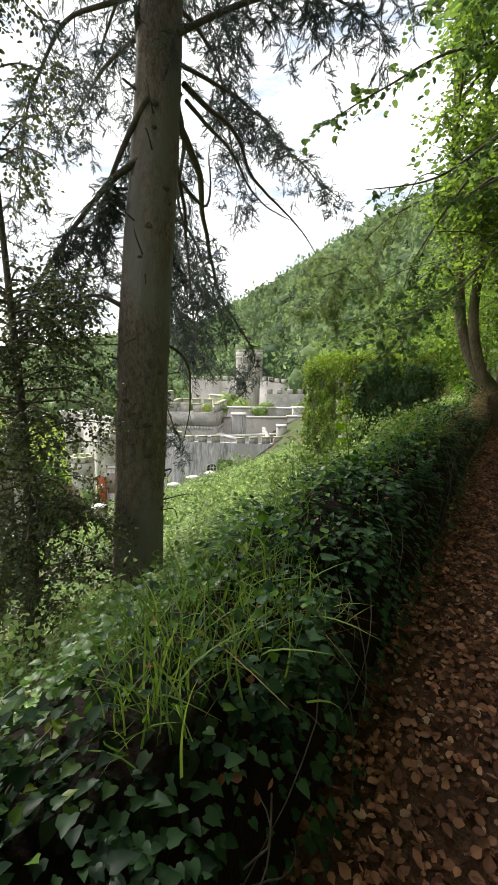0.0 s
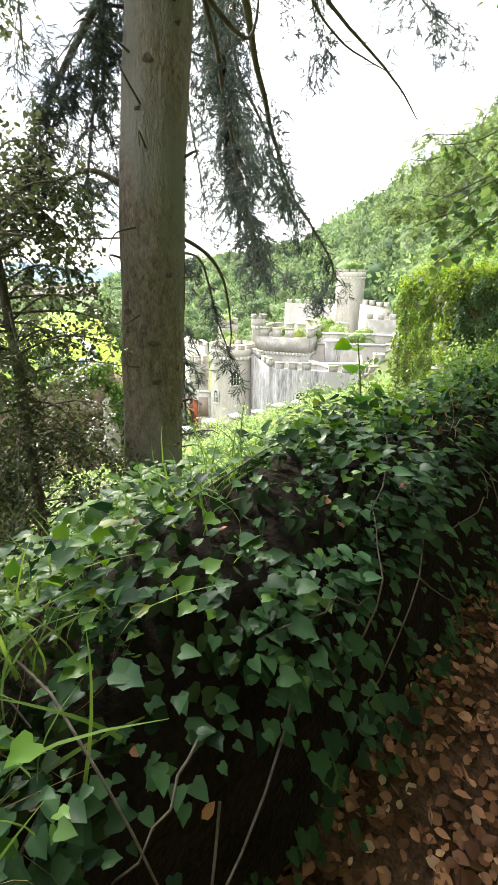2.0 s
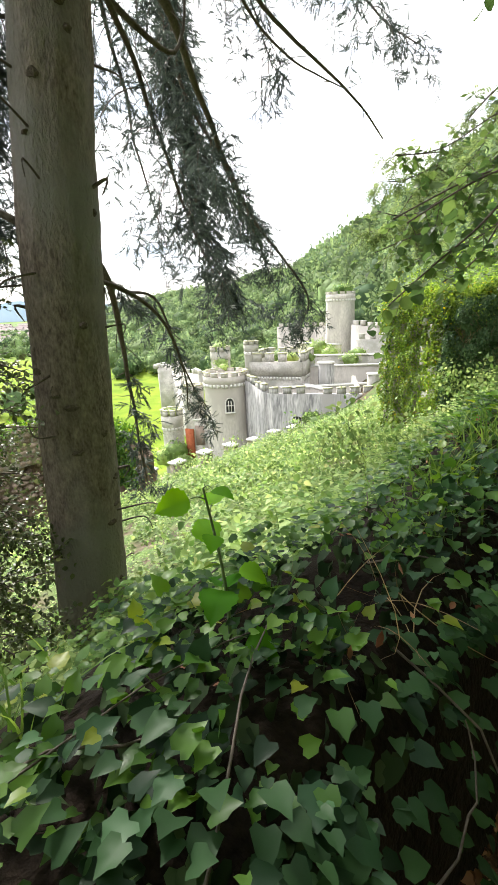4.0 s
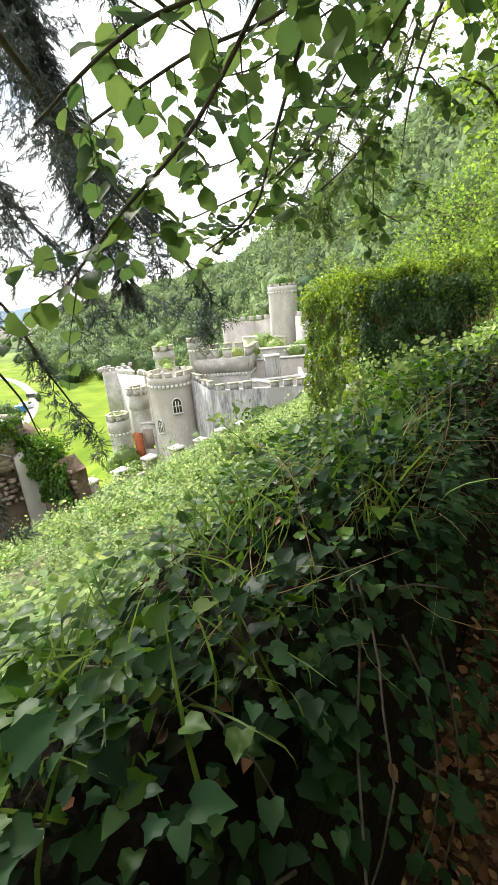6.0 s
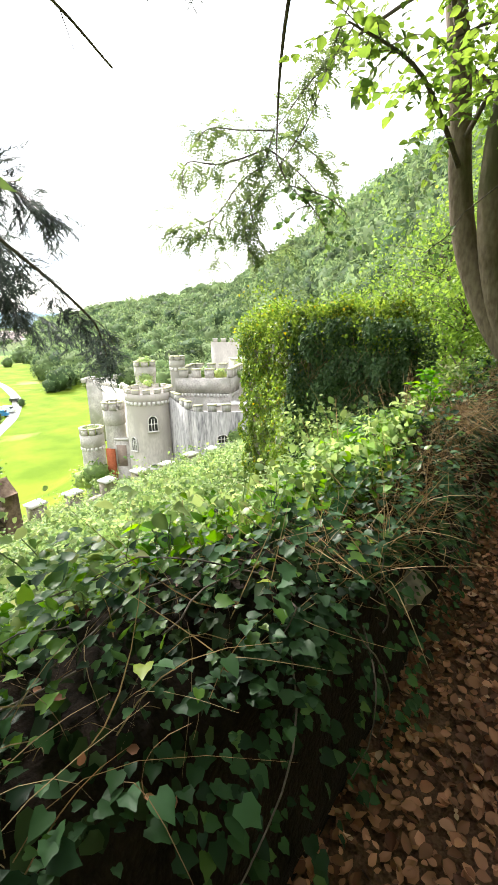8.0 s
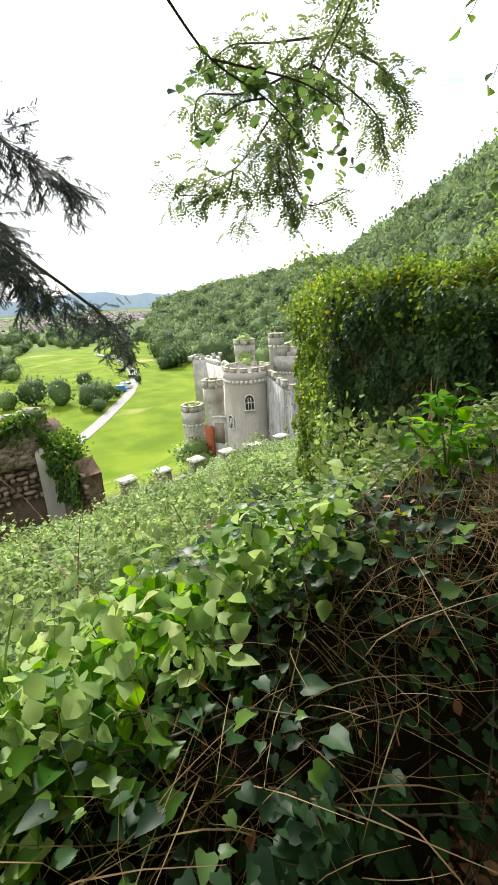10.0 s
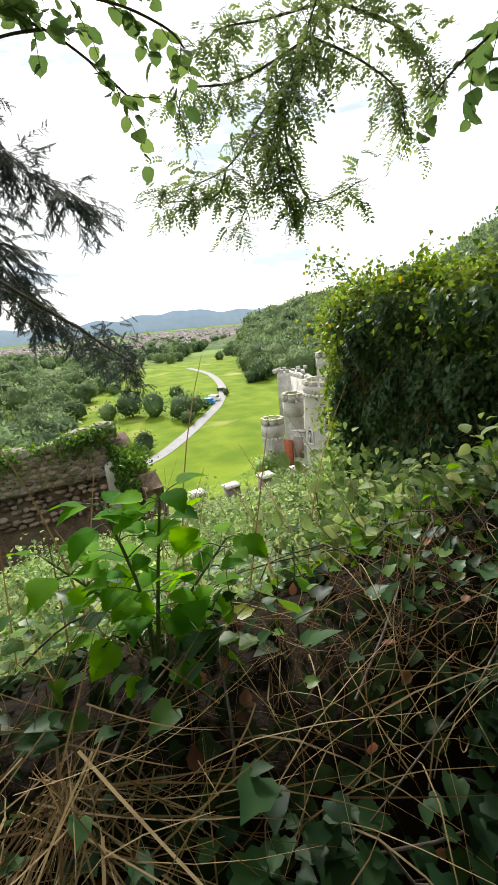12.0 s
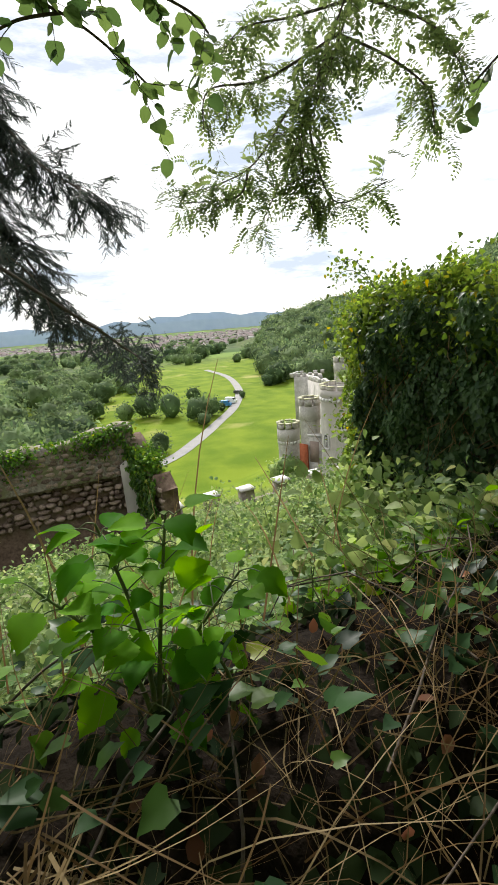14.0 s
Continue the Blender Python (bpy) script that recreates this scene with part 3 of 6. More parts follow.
def round_tower(label, cx, cy, r, z0, z_corbel, z_top, mat, sides=40, merlons=12, group="castle towers", corbels=30, name="round_tower", batter=1.04, flare=1.035):
    t = thing(name, label, "castle tower", group=group, at=(cx, cy, z0))
    prof = [(r * batter, z0), (r, z_corbel - 0.3), (r, z_corbel)]
    part("body", data("tower_body", *lathe(prof, sides, cx, cy), mat, True), t)
    R, hp = r * flare, z_top - z_corbel
    zc = z_corbel + hp * 0.66
    prof = [(r - 0.02, z_corbel), (R, z_corbel + 0.06), (R, zc), (R - 0.45, zc), (R - 0.45, z_corbel + 0.1), (0.02, z_corbel + 0.12)]
    part("parapet", data("parapet", *lathe(prof, sides, cx, cy), mat), t)
    if corbels:
        v, f = boxes([((0, 0, -0.2), (0.16, r * 0.05 + 0.06, 0.2), 0)])
        mc = data("corbel", v, f, M_CAP)
        for i in range(corbels):
            a = 2 * math.pi * i / corbels
            part("corbel", mc, t, m=Matrix.Translation((cx + (R - 0.12) * math.cos(a), cy + (R - 0.12) * math.sin(a), z_corbel + 0.05)) @ Matrix.Rotation(a + math.pi / 2, 4, "Z"))
    arc = 2 * math.pi * R / merlons
    me, mcap = merlon_mesh(arc * 0.6, 0.4, hp * 0.34, mat, M_MOSSCAP)
    for i in range(merlons):
        a = 2 * math.pi * (i + 0.3) / merlons
        m = Matrix.Translation((cx + (R - 0.23) * math.cos(a), cy + (R - 0.23) * math.sin(a), zc)) @ Matrix.Rotation(a + math.pi / 2, 4, "Z")
        mo = part("merlon", me, t, m=m)
        part("coping", mcap, mo, m=m)
    return t


def to_eye(cx, cy):
    return math.atan2(EYE[1] - cy, EYE[0] - cx)


TX, TY, TR = -41.0, 41.4, 2.82
tower = round_tower("pale rendered round castle tower with mossy battlements", TX, TY, TR, -20, -8.35, -6.9, M_RENDER, merlons=13, corbels=34)
face = to_eye(TX, TY)
for off, z, w, h in ((0.08, -11.75, 1.0, 1.75), (-0.80, -14.2, 0.8, 1.6), (0.0, -17.6, 1.1, 1.7)):
    a = face + off
    gothic_window(tower, TX + TR * 1.035 * math.cos(a), TY + TR * 1.035 * math.sin(a), z, a, w, h)
v, f = boxes([((TX + 3.15 * math.cos(face), TY + 3.15 * math.sin(face), -16.35), (0.75, 0.4, 0.1), face + math.pi / 2)])
part("porch_hood", data("porch_hood", v, f, M_CAP), tower)

tx, ty = -45.2, 39.2
turret = round_tower("slim stone stair turret with red creeper below", tx, ty, 1.25, -20, -11.6, -8.7, M_STONE, sides=8, merlons=6, corbels=0, flare=1.08, name="stair_turret")
fa = to_eye(tx, ty)
v, f = boxes([((tx + 1.42 * math.cos(fa - 0.65), ty + 1.42 * math.sin(fa - 0.65), -17.2), (0.62, 0.12, 2.7), fa - 0.65 + math.pi / 2)])
part("red_creeper", data("red_creeper", v, f, M_RED), turret, "rust-red creeper on the wall")
annex = curtain("narrow stone link wall with a boarded window", [(-44.6, 38.5), (-42.9, 39.4)], -20, [-13.4, -13.4], M_STONE, 0.6, crenel=False, name="link_wall")
v, f = boxes([((-43.65, 38.62, -15.4), (0.62, 0.06, 1.35), math.atan2(0.9, 1.7))])
part("boarded_window", data("boarded_window", v, f, M_WOODDOOR), annex)

low_turret = round_tower("low round stone turret at the meadow's edge", -48.9, 38.2, 1.45, -24, -14.8, -12.3, M_STONE, sides=24, merlons=8, corbels=18, flare=1.05)
gate = thing("gatehouse", "far square stone gatehouse with battlements", "castle building", at=(-86.5, 67, -26))
v, f = boxes([((-87.4, 68.2, -19.6), (3.3, 3.0, 6.9), math.atan2(69.2 - 63.9, 3.6))])
part("body", data("gatehouse_body", v, f, M_STONE), gate)
for p0, p1 in (((-88.2, 63.6), (-84.4, 69.2)), ((-90.6, 67.5), (-86.8, 73.0)), ((-88.2, 63.6), (-90.6, 67.5))):
    crenels(gate, p0, p1, -12.75, M_STONE, M_CAP, 0.9, 0.6, 0.9)
curtain("pale stone wall running back to the gatehouse", [(-84, 66), (-70, 58), (-58, 52)], -26, [-13.2, -11.5, -10.2], M_STONE)

stair2 = round_tower("overgrown stone turret behind the main tower", -46.0, 45.5, 1.35, -18, -6.4, -4.4, M_STONE, sides=8, merlons=6, corbels=0, flare=1.06, name="stair_turret")
ktur = round_tower("tall slender stone turret on the keep", -41.7, 47.3, 0.95, -18, -5.2, -3.7, M_STONE, sides=8, merlons=6, corbels=12, flare=1.08, name="stair_turret")

keep = thing("keep", "square stone keep with a corbelled parapet", "castle building", at=(-37.8, 47.9, -18))
kp = [Vector((-41.0, 46.5)), Vector((-34.6, 49.3)), Vector((-37.2, 55.4)), Vector((-43.6, 52.6))]
for i in range(4):
    a, b = kp[i], kp[(i + 1) % 4]
    turn = math.atan2(b.y - a.y, b.x - a.x)
    mid, L = (a + b) / 2, (b - a).length
    v, f = boxes([((mid.x, mid.y, -13.2), (L / 2, 0.3, 4.8), turn)])
    part("wall", data("keep_wall", v, f, M_STONE), keep)
    v, f = boxes([((mid.x, mid.y, -7.4), (L / 2 + 0.03, 0.36, 0.95), turn)])
    part("parapet", data("keep_parapet", v, f, M_STONE), keep)
    crenels(keep, a, b, -6.45, M_STONE, M_MOSSCAP, 1.1, 0.7, 1.2, 0.6)
    n = int(L / 0.42)
    v, f = boxes([((0, 0, -0.22), (0.12, 0.37, 0.2), 0)])
    mc = data("corbel", v, f, M_CAP)
    for k in range(n):
        p = a.lerp(b, (k + 0.5) / n)
        part("corbel", mc, keep, m=Matrix.Translation((p.x, p.y, -8.4)) @ Matrix.Rotation(turn, 4, "Z"))
v, f = boxes([((-38.9, 51, -7.7), (3.0, 2.7, 0.1), math.atan2(2.8, 6.4))])
part("roof", data("keep_roof", v, f, M_MOSSCAP), keep)

front = curtain("streaked grey battlemented front wall of the castle", [(-38.2, 42.4), (-33.1, 40.3), (-23.9, 48.9), (-16.5, 55.8)], -20, [-8.0, -8.9, -9.6, -9.9], M_GREYWALL, 0.8, M_MOSSCAP, w=1.0, gap=0.7, h=0.85)
fdir = math.atan2(48.9 - 40.3, -23.9 + 33.1) - math.pi / 2
for k, z, w, h in ((0.27, -12.6, 1.1, 0.9), (0.75, -12.9, 1.3, 1.5)):
    p = Vector((-33.1, 40.3)).lerp(Vector((-23.9, 48.9)), k)
    gothic_window(front, p.x + 0.44 * math.cos(fdir), p.y + 0.44 * math.sin(fdir), z, fdir, w, h)

curtain("pale stone inner wall with flat copings", [(-37.5, 52.0), (-28, 58), (-20, 63)], -18, [-7.7, -7.6, -7.4], M_RENDER, 0.6, crenel=False, name="inner_wall")
curtain("pale stone upper terrace wall", [(-44.5, 60.0), (-34, 66.2), (-26, 70)], -18, [-7.4, -7.5, -7.4], M_STONE, 0.7, crenel=False, name="inner_wall")
curtain("low grey wall inside the castle yard", [(-35, 45.2), (-27, 52.8)], -18, [-9.4, -9.3], M_RENDER, 0.7, crenel=False, name="inner_wall")
curtain("roofless inner wall with a mossy top", [(-33.5, 48.5), (-29.5, 46.8)], -18, [-9.2, -9.4], M_RENDER, 0.6, crenel=False, name="inner_wall")
curtain("roofless cross wall with pale coping", [(-29.5, 53.8), (-26.3, 49.5)], -18, [-8.6, -9.2], M_STONE, 0.5, crenel=False, name="inner_wall")
curtain("battlemented wall on the upper terrace", [(-40, 73), (-33, 76), (-27, 77)], -16, [-5.8, -5.6, -5.2], M_STONE, 0.7)
curtain("ruined battlemented wall beside the high tower", [(-44.5, 79.5), (-38, 78.5), (-31, 80)], -16, [-3.6, -4.2, -4.0], M_RENDER, 0.8)
curtain("pale battlemented wing wall on the hillside", [(-64, 80.6), (-58, 85), (-52.5, 85.5)], -18, [-4.2, -4.6, -4.0], M_RENDER, 0.7)
curtain("mossy terrace wall below the high tower", [(-52, 72), (-42, 71)], -18, [-6.6, -6.6], M_MOSSCAP, 0.7, crenel=False, name="inner_wall")

block = thing("slate_chimney", "slate-clad chimney block on the roof", "chimney", at=(-32, 51.1, -12))
v, f = boxes([((-32, 51.1, -9.6), (0.95, 0.7, 2.9), 0.7)])
part("body", data("chimney_body", v, f, M_GREYWALL), block)
v, f = boxes([((-32, 51.1, -6.62), (1.05, 0.8, 0.08), 0.7)])
part("coping", data("chimney_cap", v, f, M_CAP), block)
for (cx, cy, zt, rr) in ((-27.2, 60.2, -6.3, 0.8), (-25.6, 51.6, -7.8, 0.6), (-22.5, 68.5, -5.6, 1.0), (-30.5, 74.0, -3.9, 1.0)):
    b = thing("stone_turret", "square stone turret stub on the castle wall", "turret", "turret stubs", at=(cx, cy, zt - 5))
    v, f = boxes([((cx, cy, zt - 3), (rr, rr, 3), 0.6)])
    part("body", data("stub", v, f, M_STONE), b)
    v, f = boxes([((cx, cy, zt + 0.07), (rr + 0.1, rr + 0.1, 0.07), 0.6)])
    part("coping", data("stub_cap", v, f, M_CAP), b)

high = round_tower("tall pale round tower high on the hillside", -49.8, 83.6, 2.85, -14, 1.1, 2.6, M_RENDER, merlons=12, corbels=30, batter=1.10, flare=1.03)

# garden wall with capped piers across the slope
garden = thing("garden_wall", "low mossy stone garden wall with capped piers", "wall", at=(-22.9, 24, -11))
ragged = np.linspace(13.0, 34.0, 40)
gv, gf_ = [], []
for y in ragged:
    zt = -9.55 - 0.03 * (y - 17) + 0.12 * noise.noise(Vector((y * 0.9, 0, 4)))
    gv += [(-23.15, y, -13.5), (-23.15, y, zt), (-22.65, y, zt), (-22.65, y, -13.5)]
for i in range(len(ragged) - 1):
    gf_ += [(4 * i + k, 4 * i + k + 1, 4 * i + k + 5, 4 * i + k + 4) for k in range(3)]
part("wall", data("garden_wall", gv, np.array(gf_), M_ROUGHSTONE), garden)
v, f = boxes([((0, 0, -0.75), (0.36, 0.40, 0.75), 0)])
mp = data("pier", v, f, M_ROUGHSTONE)
v, f = boxes([((0, 0, 0.05), (0.43, 0.48, 0.06), 0)])
mcap = data("pier_cap", v, f, M_CAP)
for k, y in enumerate((14.3, 16.6, 18.9, 21.4, 24.0, 26.6, 29.2, 31.8)):
    m = Matrix.Translation((-22.9, y, -8.75 - 0.05 * max(0, y - 19) + 0.08 * math.sin(k * 2.3))) @ Euler((0.04 * math.sin(k), 0.05 * math.cos(k * 1.7), 0.1 * math.sin(k * 3))).to_matrix().to_4x4()
    o = part("pier", mp, garden, m=m)
    part("coping", mcap, o, m=m)

# the roofless ruin with the brown inner wall
ruin2 = thing("roofless_ruin", "roofless stone ruin with a brown inner wall", "ruin", at=(-20, 9, -9))


def ragged_wall(p0, p1, z0, tops, thick, mat, parent, name="wall", label=""):
    """A wall whose top follows tops, uneven like broken masonry."""
    a, b = Vector(p0), Vector(p1)
    n = 44
    nrm = Vector((-(b - a).y, (b - a).x)).normalized() * thick / 2
    V, F = [], []
    ks = [i / (len(tops) - 1) for i in range(len(tops))]
    for k in range(n + 1):
        p = a.lerp(b, k / n)
        zt = float(np.interp(k / n, ks, tops)) + 0.14 * noise.noise(Vector((p.x * 2.3, p.y * 2.3, 0)))
        for sg in (-1, 1):
            for q in range(7):
                z = z0 + (zt - z0) * q / 6
                j = 0.06 * noise.noise(Vector((p.x * 2.5, p.y * 2.5, z * 2.5 + sg)))
                V.append((p.x + sg * nrm.x * (1 + j), p.y + sg * nrm.y * (1 + j), z))
    for k in range(n):
        o = 14 * k
        for q in range(6):
            F += [(o + q, o + 14 + q, o + 15 + q, o + q + 1), (o + 7 + q, o + 8 + q, o + 22 + q, o + 21 + q)]
        F += [(o + 6, o + 20, o + 27, o + 13)]
    for o in (0, 14 * n):
        F += [(o + q, o + q + 1, o + 8 + q, o + 7 + q) for q in range(6)]
    return part(name, data(name, V, np.array(F), mat, False), parent, label)


ragged_wall((-20.5, 4.5), (-19.9, 11.9), -10, [-3.9, -3.7, -3.5, -3.55, -3.15, -3.0], 0.7, M_BROWNWALL, ruin2, label="brown plastered inner face")
ragged_wall((-20.3, 4.4), (-19.7, 12.0), -5.1, [-3.7, -3.5, -3.3, -3.4, -3.0, -2.85], 0.95, M_ROUGHSTONE, ruin2)
ragged_wall((-19.7, 12.05), (-16.6, 12.55), -9, [-3.3, -3.7, -4.4, -4.2, -5.0, -4.7, -5.3], 0.7, M_BROWNWALL, ruin2)
ragged_wall((-19.2, 11.2), (-19.0, 11.9), -9, [-4.6, -4.1], 0.35, M_RENDER, ruin2, label="pale rendered edge")

RUB = []
for k in range(3):
    v, f = lump(8, 5, 1.0, 0.45, 30 + k)
    RUB.append(data("stone", v, f, M_RUBBLE))
zz, row = -6.6, 0
while zz < -3.15:
    k = rng.uniform(0, 0.05)
    while k < 1.0:
        w = rng.uniform(0.22, 0.55)
        u = k + w / 14.8
        top = float(np.interp(u, [0, 0.2, 0.4, 0.6, 0.8, 1], [-3.8, -3.6, -3.4, -3.5, -3.1, -2.95]))
        if zz < top and not (zz < -4.9 and rng.random() < 0.22):
            x, y = -20.3 + 0.6 * u + (0.42 if zz > -5.1 else 0.22), 4.4 + 7.5 * u
            part("stone", RUB[row % 3], ruin2, m=Matrix.Translation((x, y, zz)) @ Matrix.Rotation(-0.08, 4, "Z") @ Matrix.Diagonal((0.10 if zz > -5.1 else 0.16, w / 2, 0.125, 1)))
        k += w / 7.4
        row += 1
    zz += 0.235

zz = -6.6
while zz < -3.4:
    k = rng.uniform(0, 0.1)
    while k < 1.0:
        w = rng.uniform(0.2, 0.45)
        if zz < float(np.interp(k, [0, 0.17, 0.33, 0.5, 0.67, 0.83, 1], [-3.3, -3.7, -4.4, -4.2, -5.0, -4.7, -5.3])):
            part("stone", RUB[row % 3], ruin2, m=Matrix.Translation((-19.7 + 3.1 * k, 11.68 + 0.5 * k, zz)) @ Matrix.Rotation(0.16, 4, "Z") @ Matrix.Diagonal((w / 2, 0.11, 0.12, 1)))
        k += w / 3.1
        row += 1
    zz += 0.23
# ---- road, cars, town ----
RP = curve_points([(-92, 20), (-100, 35.5), (-112.5, 47.7), (-130, 62), (-151.5, 78), (-187, 97), (-240, 115), (-290, 122)], 8)
rv, rf_ = [], []
for i in range(len(RP)):
    a, b = RP[max(i - 1, 0)], RP[min(i + 1, len(RP) - 1)]
    d = unit((b - a)[None])[0]
    q = np.array([-d[1], d[0]]) * 1.8
    for sg in (-1, 1):
        w = RP[i] + sg * q
        rv.append((w[0], w[1], float(ground_z(w[0], w[1])) + 0.12))
rf_ = [(2 * i, 2 * i + 2, 2 * i + 3, 2 * i + 1) for i in range(len(RP) - 1)]
road = part("road", data("road", rv, np.array(rf_), M_ROAD), None)
tagged(road, "pale gravel track curving across the meadow", "road", kind="structure")


def vehicle(name, label, x, y, turn, L, W, H, mat, cab):
    z = float(ground_z(x, y)) + 0.14
    t = thing(name, label, "vehicle", at=(x, y, z))
    m = Matrix.Translation((x, y, z)) @ Matrix.Rotation(turn, 4, "Z")
    pr = [(-L / 2, 0.35), (-L / 2, H * 0.62), (-L / 2 + 0.25, H), (L * cab, H), (L * cab + 0.7, H * 0.6), (L / 2, H * 0.5), (L / 2, 0.35)]
    n = len(pr)
    V = [(a, s * W / 2, b) for s in (-1, 1) for a, b in pr]
    F = [[i, (i + 1) % n, n + (i + 1) % n, n + i] for i in range(n)] + [list(range(n))[::-1], list(range(n, 2 * n))]
    part("body", data("vehicle_body", V, F, mat), t, m=m)
    v, f = boxes([((L * cab + 0.33, 0, H * 0.8), (0.36, W * 0.42, H * 0.12), 0)])
    part("windscreen", data("windscreen", v, f, M_DARKPANE), t, m=m)
    wv_, wf_ = tube([(0, -0.1, 0), (0, -0.1, 0), (0, 0.1, 0), (0, 0.1, 0)], [0.01, 0.33, 0.33, 0.01], 12)
    mw = data("wheel", wv_, wf_, M_TYRE)
    for sx in (-0.3, 0.3):
        for sy in (-0.45, 0.45):
            part("wheel", mw, t, m=m @ Matrix.Translation((sx * L, sy * W, 0.33)))
    return t


vehicle("van", "blue van parked beside the track", -152.6, 74.6, 0.9, 4.4, 2.1, 2.3, M_VANBLUE, 0.2)
vehicle("van", "white van parked beside the track", -157.0, 79.0, 0.6, 4.6, 2.1, 2.3, M_VANWHITE, 0.2)
vehicle("car", "dark car driving on the track", -176.0, 91.5, 0.5, 4.2, 1.8, 1.5, M_CARDARK, 0.1)

hs, rs = [], []
for k in range(1100):
    az, r = rng.uniform(54, 99), rng.uniform(900, 2900)
    if noise.noise(Vector((az * 0.16, r * 0.0022, 4))) < -0.12:
        continue
    x, y = place_at(az, r)
    z = float(ground_z(x, y))
    w, d, h, a = rng.uniform(6, 17), rng.uniform(4.5, 7), rng.uniform(4, 7.5), rng.uniform(0, 3.1)
    hs.append(boxes([((x, y, z + h / 2), (w, d, h / 2), a)]))
    c = np.array([(-w, -d, h), (w, -d, h), (w, d, h), (-w, d, h), (-w, 0, h + 4.0), (w, 0, h + 4.0)]) * 1.05
    ca, sa = math.cos(a), math.sin(a)
    c = np.column_stack([c[:, 0] * ca - c[:, 1] * sa + x, c[:, 0] * sa + c[:, 1] * ca + y, c[:, 2] + z - 0.3])
    rs.append((c, np.array([(0, 1, 5, 4), (2, 3, 4, 5), (0, 4, 3, 3), (1, 2, 5, 5)])[:2]))
town = thing("town", "far town of pale houses with dark roofs", "town", kind="stuff")
part("houses", data("houses", *join(hs), M_HOUSE), town, kind="stuff")
part("roofs", data("roofs", *join(rs), M_ROOF), town, kind="stuff")

# ---- far woods ----
CROWNS = []
for k in range(5):
    lv, lf = lump(10, 6, 0.86, 0.55, k + 2)
    lt = np.concatenate([lf[:, [0, 1, 2]], lf[:, [0, 2, 3]]])
    lv[:, 2] = lv[:, 2] * 0.9
    n = 240
    d = rand_dirs(n, 0.35)
    rad = np.array([1 + 0.55 * noise.noise(Vector(v) * 2.3 + Vector(((k + 2) * 3.1, 0, 0))) for v in d]) * rng.uniform(0.86, 1.06, n)
    P = d * rad[:, None] * np.array([1, 1, 0.9])
    sv, sf = scatter(*SMALL, P, rand_dirs(n) + 0.3 * d, d + rng.normal(size=(n, 3)) * 0.5, rng.uniform(0.13, 0.30, n))
    CROWNS.append(join([(lv, lt), (sv, sf)]))


def crown_mass(name, label, spots, mat, parent=None):
    """Many crowns (x, y, z, radius, height factor) as one sheet of trees."""
    out = []
    for i, (x, y, z, r, hf) in enumerate(spots):
        v, f = CROWNS[i % 5]
        a = rng.uniform(0, 6.28)
        ca, sa = math.cos(a), math.sin(a)
        out.append((np.column_stack([(v[:, 0] * ca - v[:, 1] * sa) * r + x, (v[:, 0] * sa + v[:, 1] * ca) * r + y, v[:, 2] * r * hf + z]), f))
    t = thing(name, label, "trees", kind="stuff")
    part("crowns", data("crowns", *join(out), mat), t, kind="stuff")
    return t


spots = []
while len(spots) < 1500:
    az = rng.uniform(-12, 60)
    rr_ = np.interp(az, [-12, 0, 13, 26, 33, 37, 44, 52, 60], [110, 140, 180, 210, 250, 420, 520, 650, 820])
    rf0 = np.interp(az, [-12, 0, 10, 13, 20, 26, 30, 33, 37, 44, 52, 60], [26, 30, 34, 42, 58, 80, 98, 112, 135, 150, 190, 230])
    r = rf0 + (rr_ * 1.06 - rf0) * rng.random() ** 0.75
    x, y = place_at(az, r)
    s = np.interp(r, [25, 100, 250, 700], [2.6, 5.0, 7.0, 11.0]) * rng.uniform(0.65, 1.25)
    spots.append((x, y, float(ground_z(x, y)) + s * 0.75, s, rng.uniform(0.9, 1.25)))
crown_mass("hillside_woods", "dense green woodland covering the steep hillside", spots, M_WOODS)
spots = []
for lo, hi, r0, r1, n in ((77, 99, 150, 300, 90), (50, 66, 215, 600, 230), (66, 99, 330, 1000, 330), (50, 99, 900, 1700, 260), (55, 61, 120, 210, 0), (84, 99, 105, 160, 30)):
    for _ in range(n):
        az, r = rng.uniform(lo, hi), rng.uniform(r0, r1)
        if r > 300 and az > 62 and noise.noise(Vector((az * 0.22, r * 0.007, 9))) < 0.0:
            continue
        if 61 < az < 75 and r < 330:
            continue
        x, y = place_at(az, r)
        s = rng.uniform(3.4, 6.5) * (1 if r < 500 else 1.5)
        spots.append((x, y, float(ground_z(x, y)) + s * 0.8, s, rng.uniform(0.85, 1.15)))
crown_mass("valley_woods", "woods and hedges spread over the valley", spots, M_WOODS)


def field_tree(x, y, s, label):
    z = float(ground_z(x, y))
    t = thing("field_tree", label, "tree", "meadow trees", at=(x, y, z))
    part("trunk", data("trunk", *tube([(x, y, z - 0.2), (x, y, z + s * 0.5), (x, y, z + s)], [s * 0.09, s * 0.07, s * 0.04]), M_BEECH, True), t)
    v, f = CROWNS[int(rng.integers(5))]
    part("crown", data("crown", v * s * np.array([1, 1, 1.1]) + np.array([x, y, z + s * 0.95]), f, M_WOODS), t)


for x, y, s in ((-138, 58, 4.2), (-141, 64, 3.6), (-129, 56.5, 2.2), (-108, 36, 2.8), (-104, 33, 2.2), (-150, 52, 4.5), (-157, 46, 5.0), (-165, 88, 1.5), (-175, 70, 3.2), (-146, 70, 1.6)):
    field_tree(x, y, s, "rounded green tree standing in the meadow")


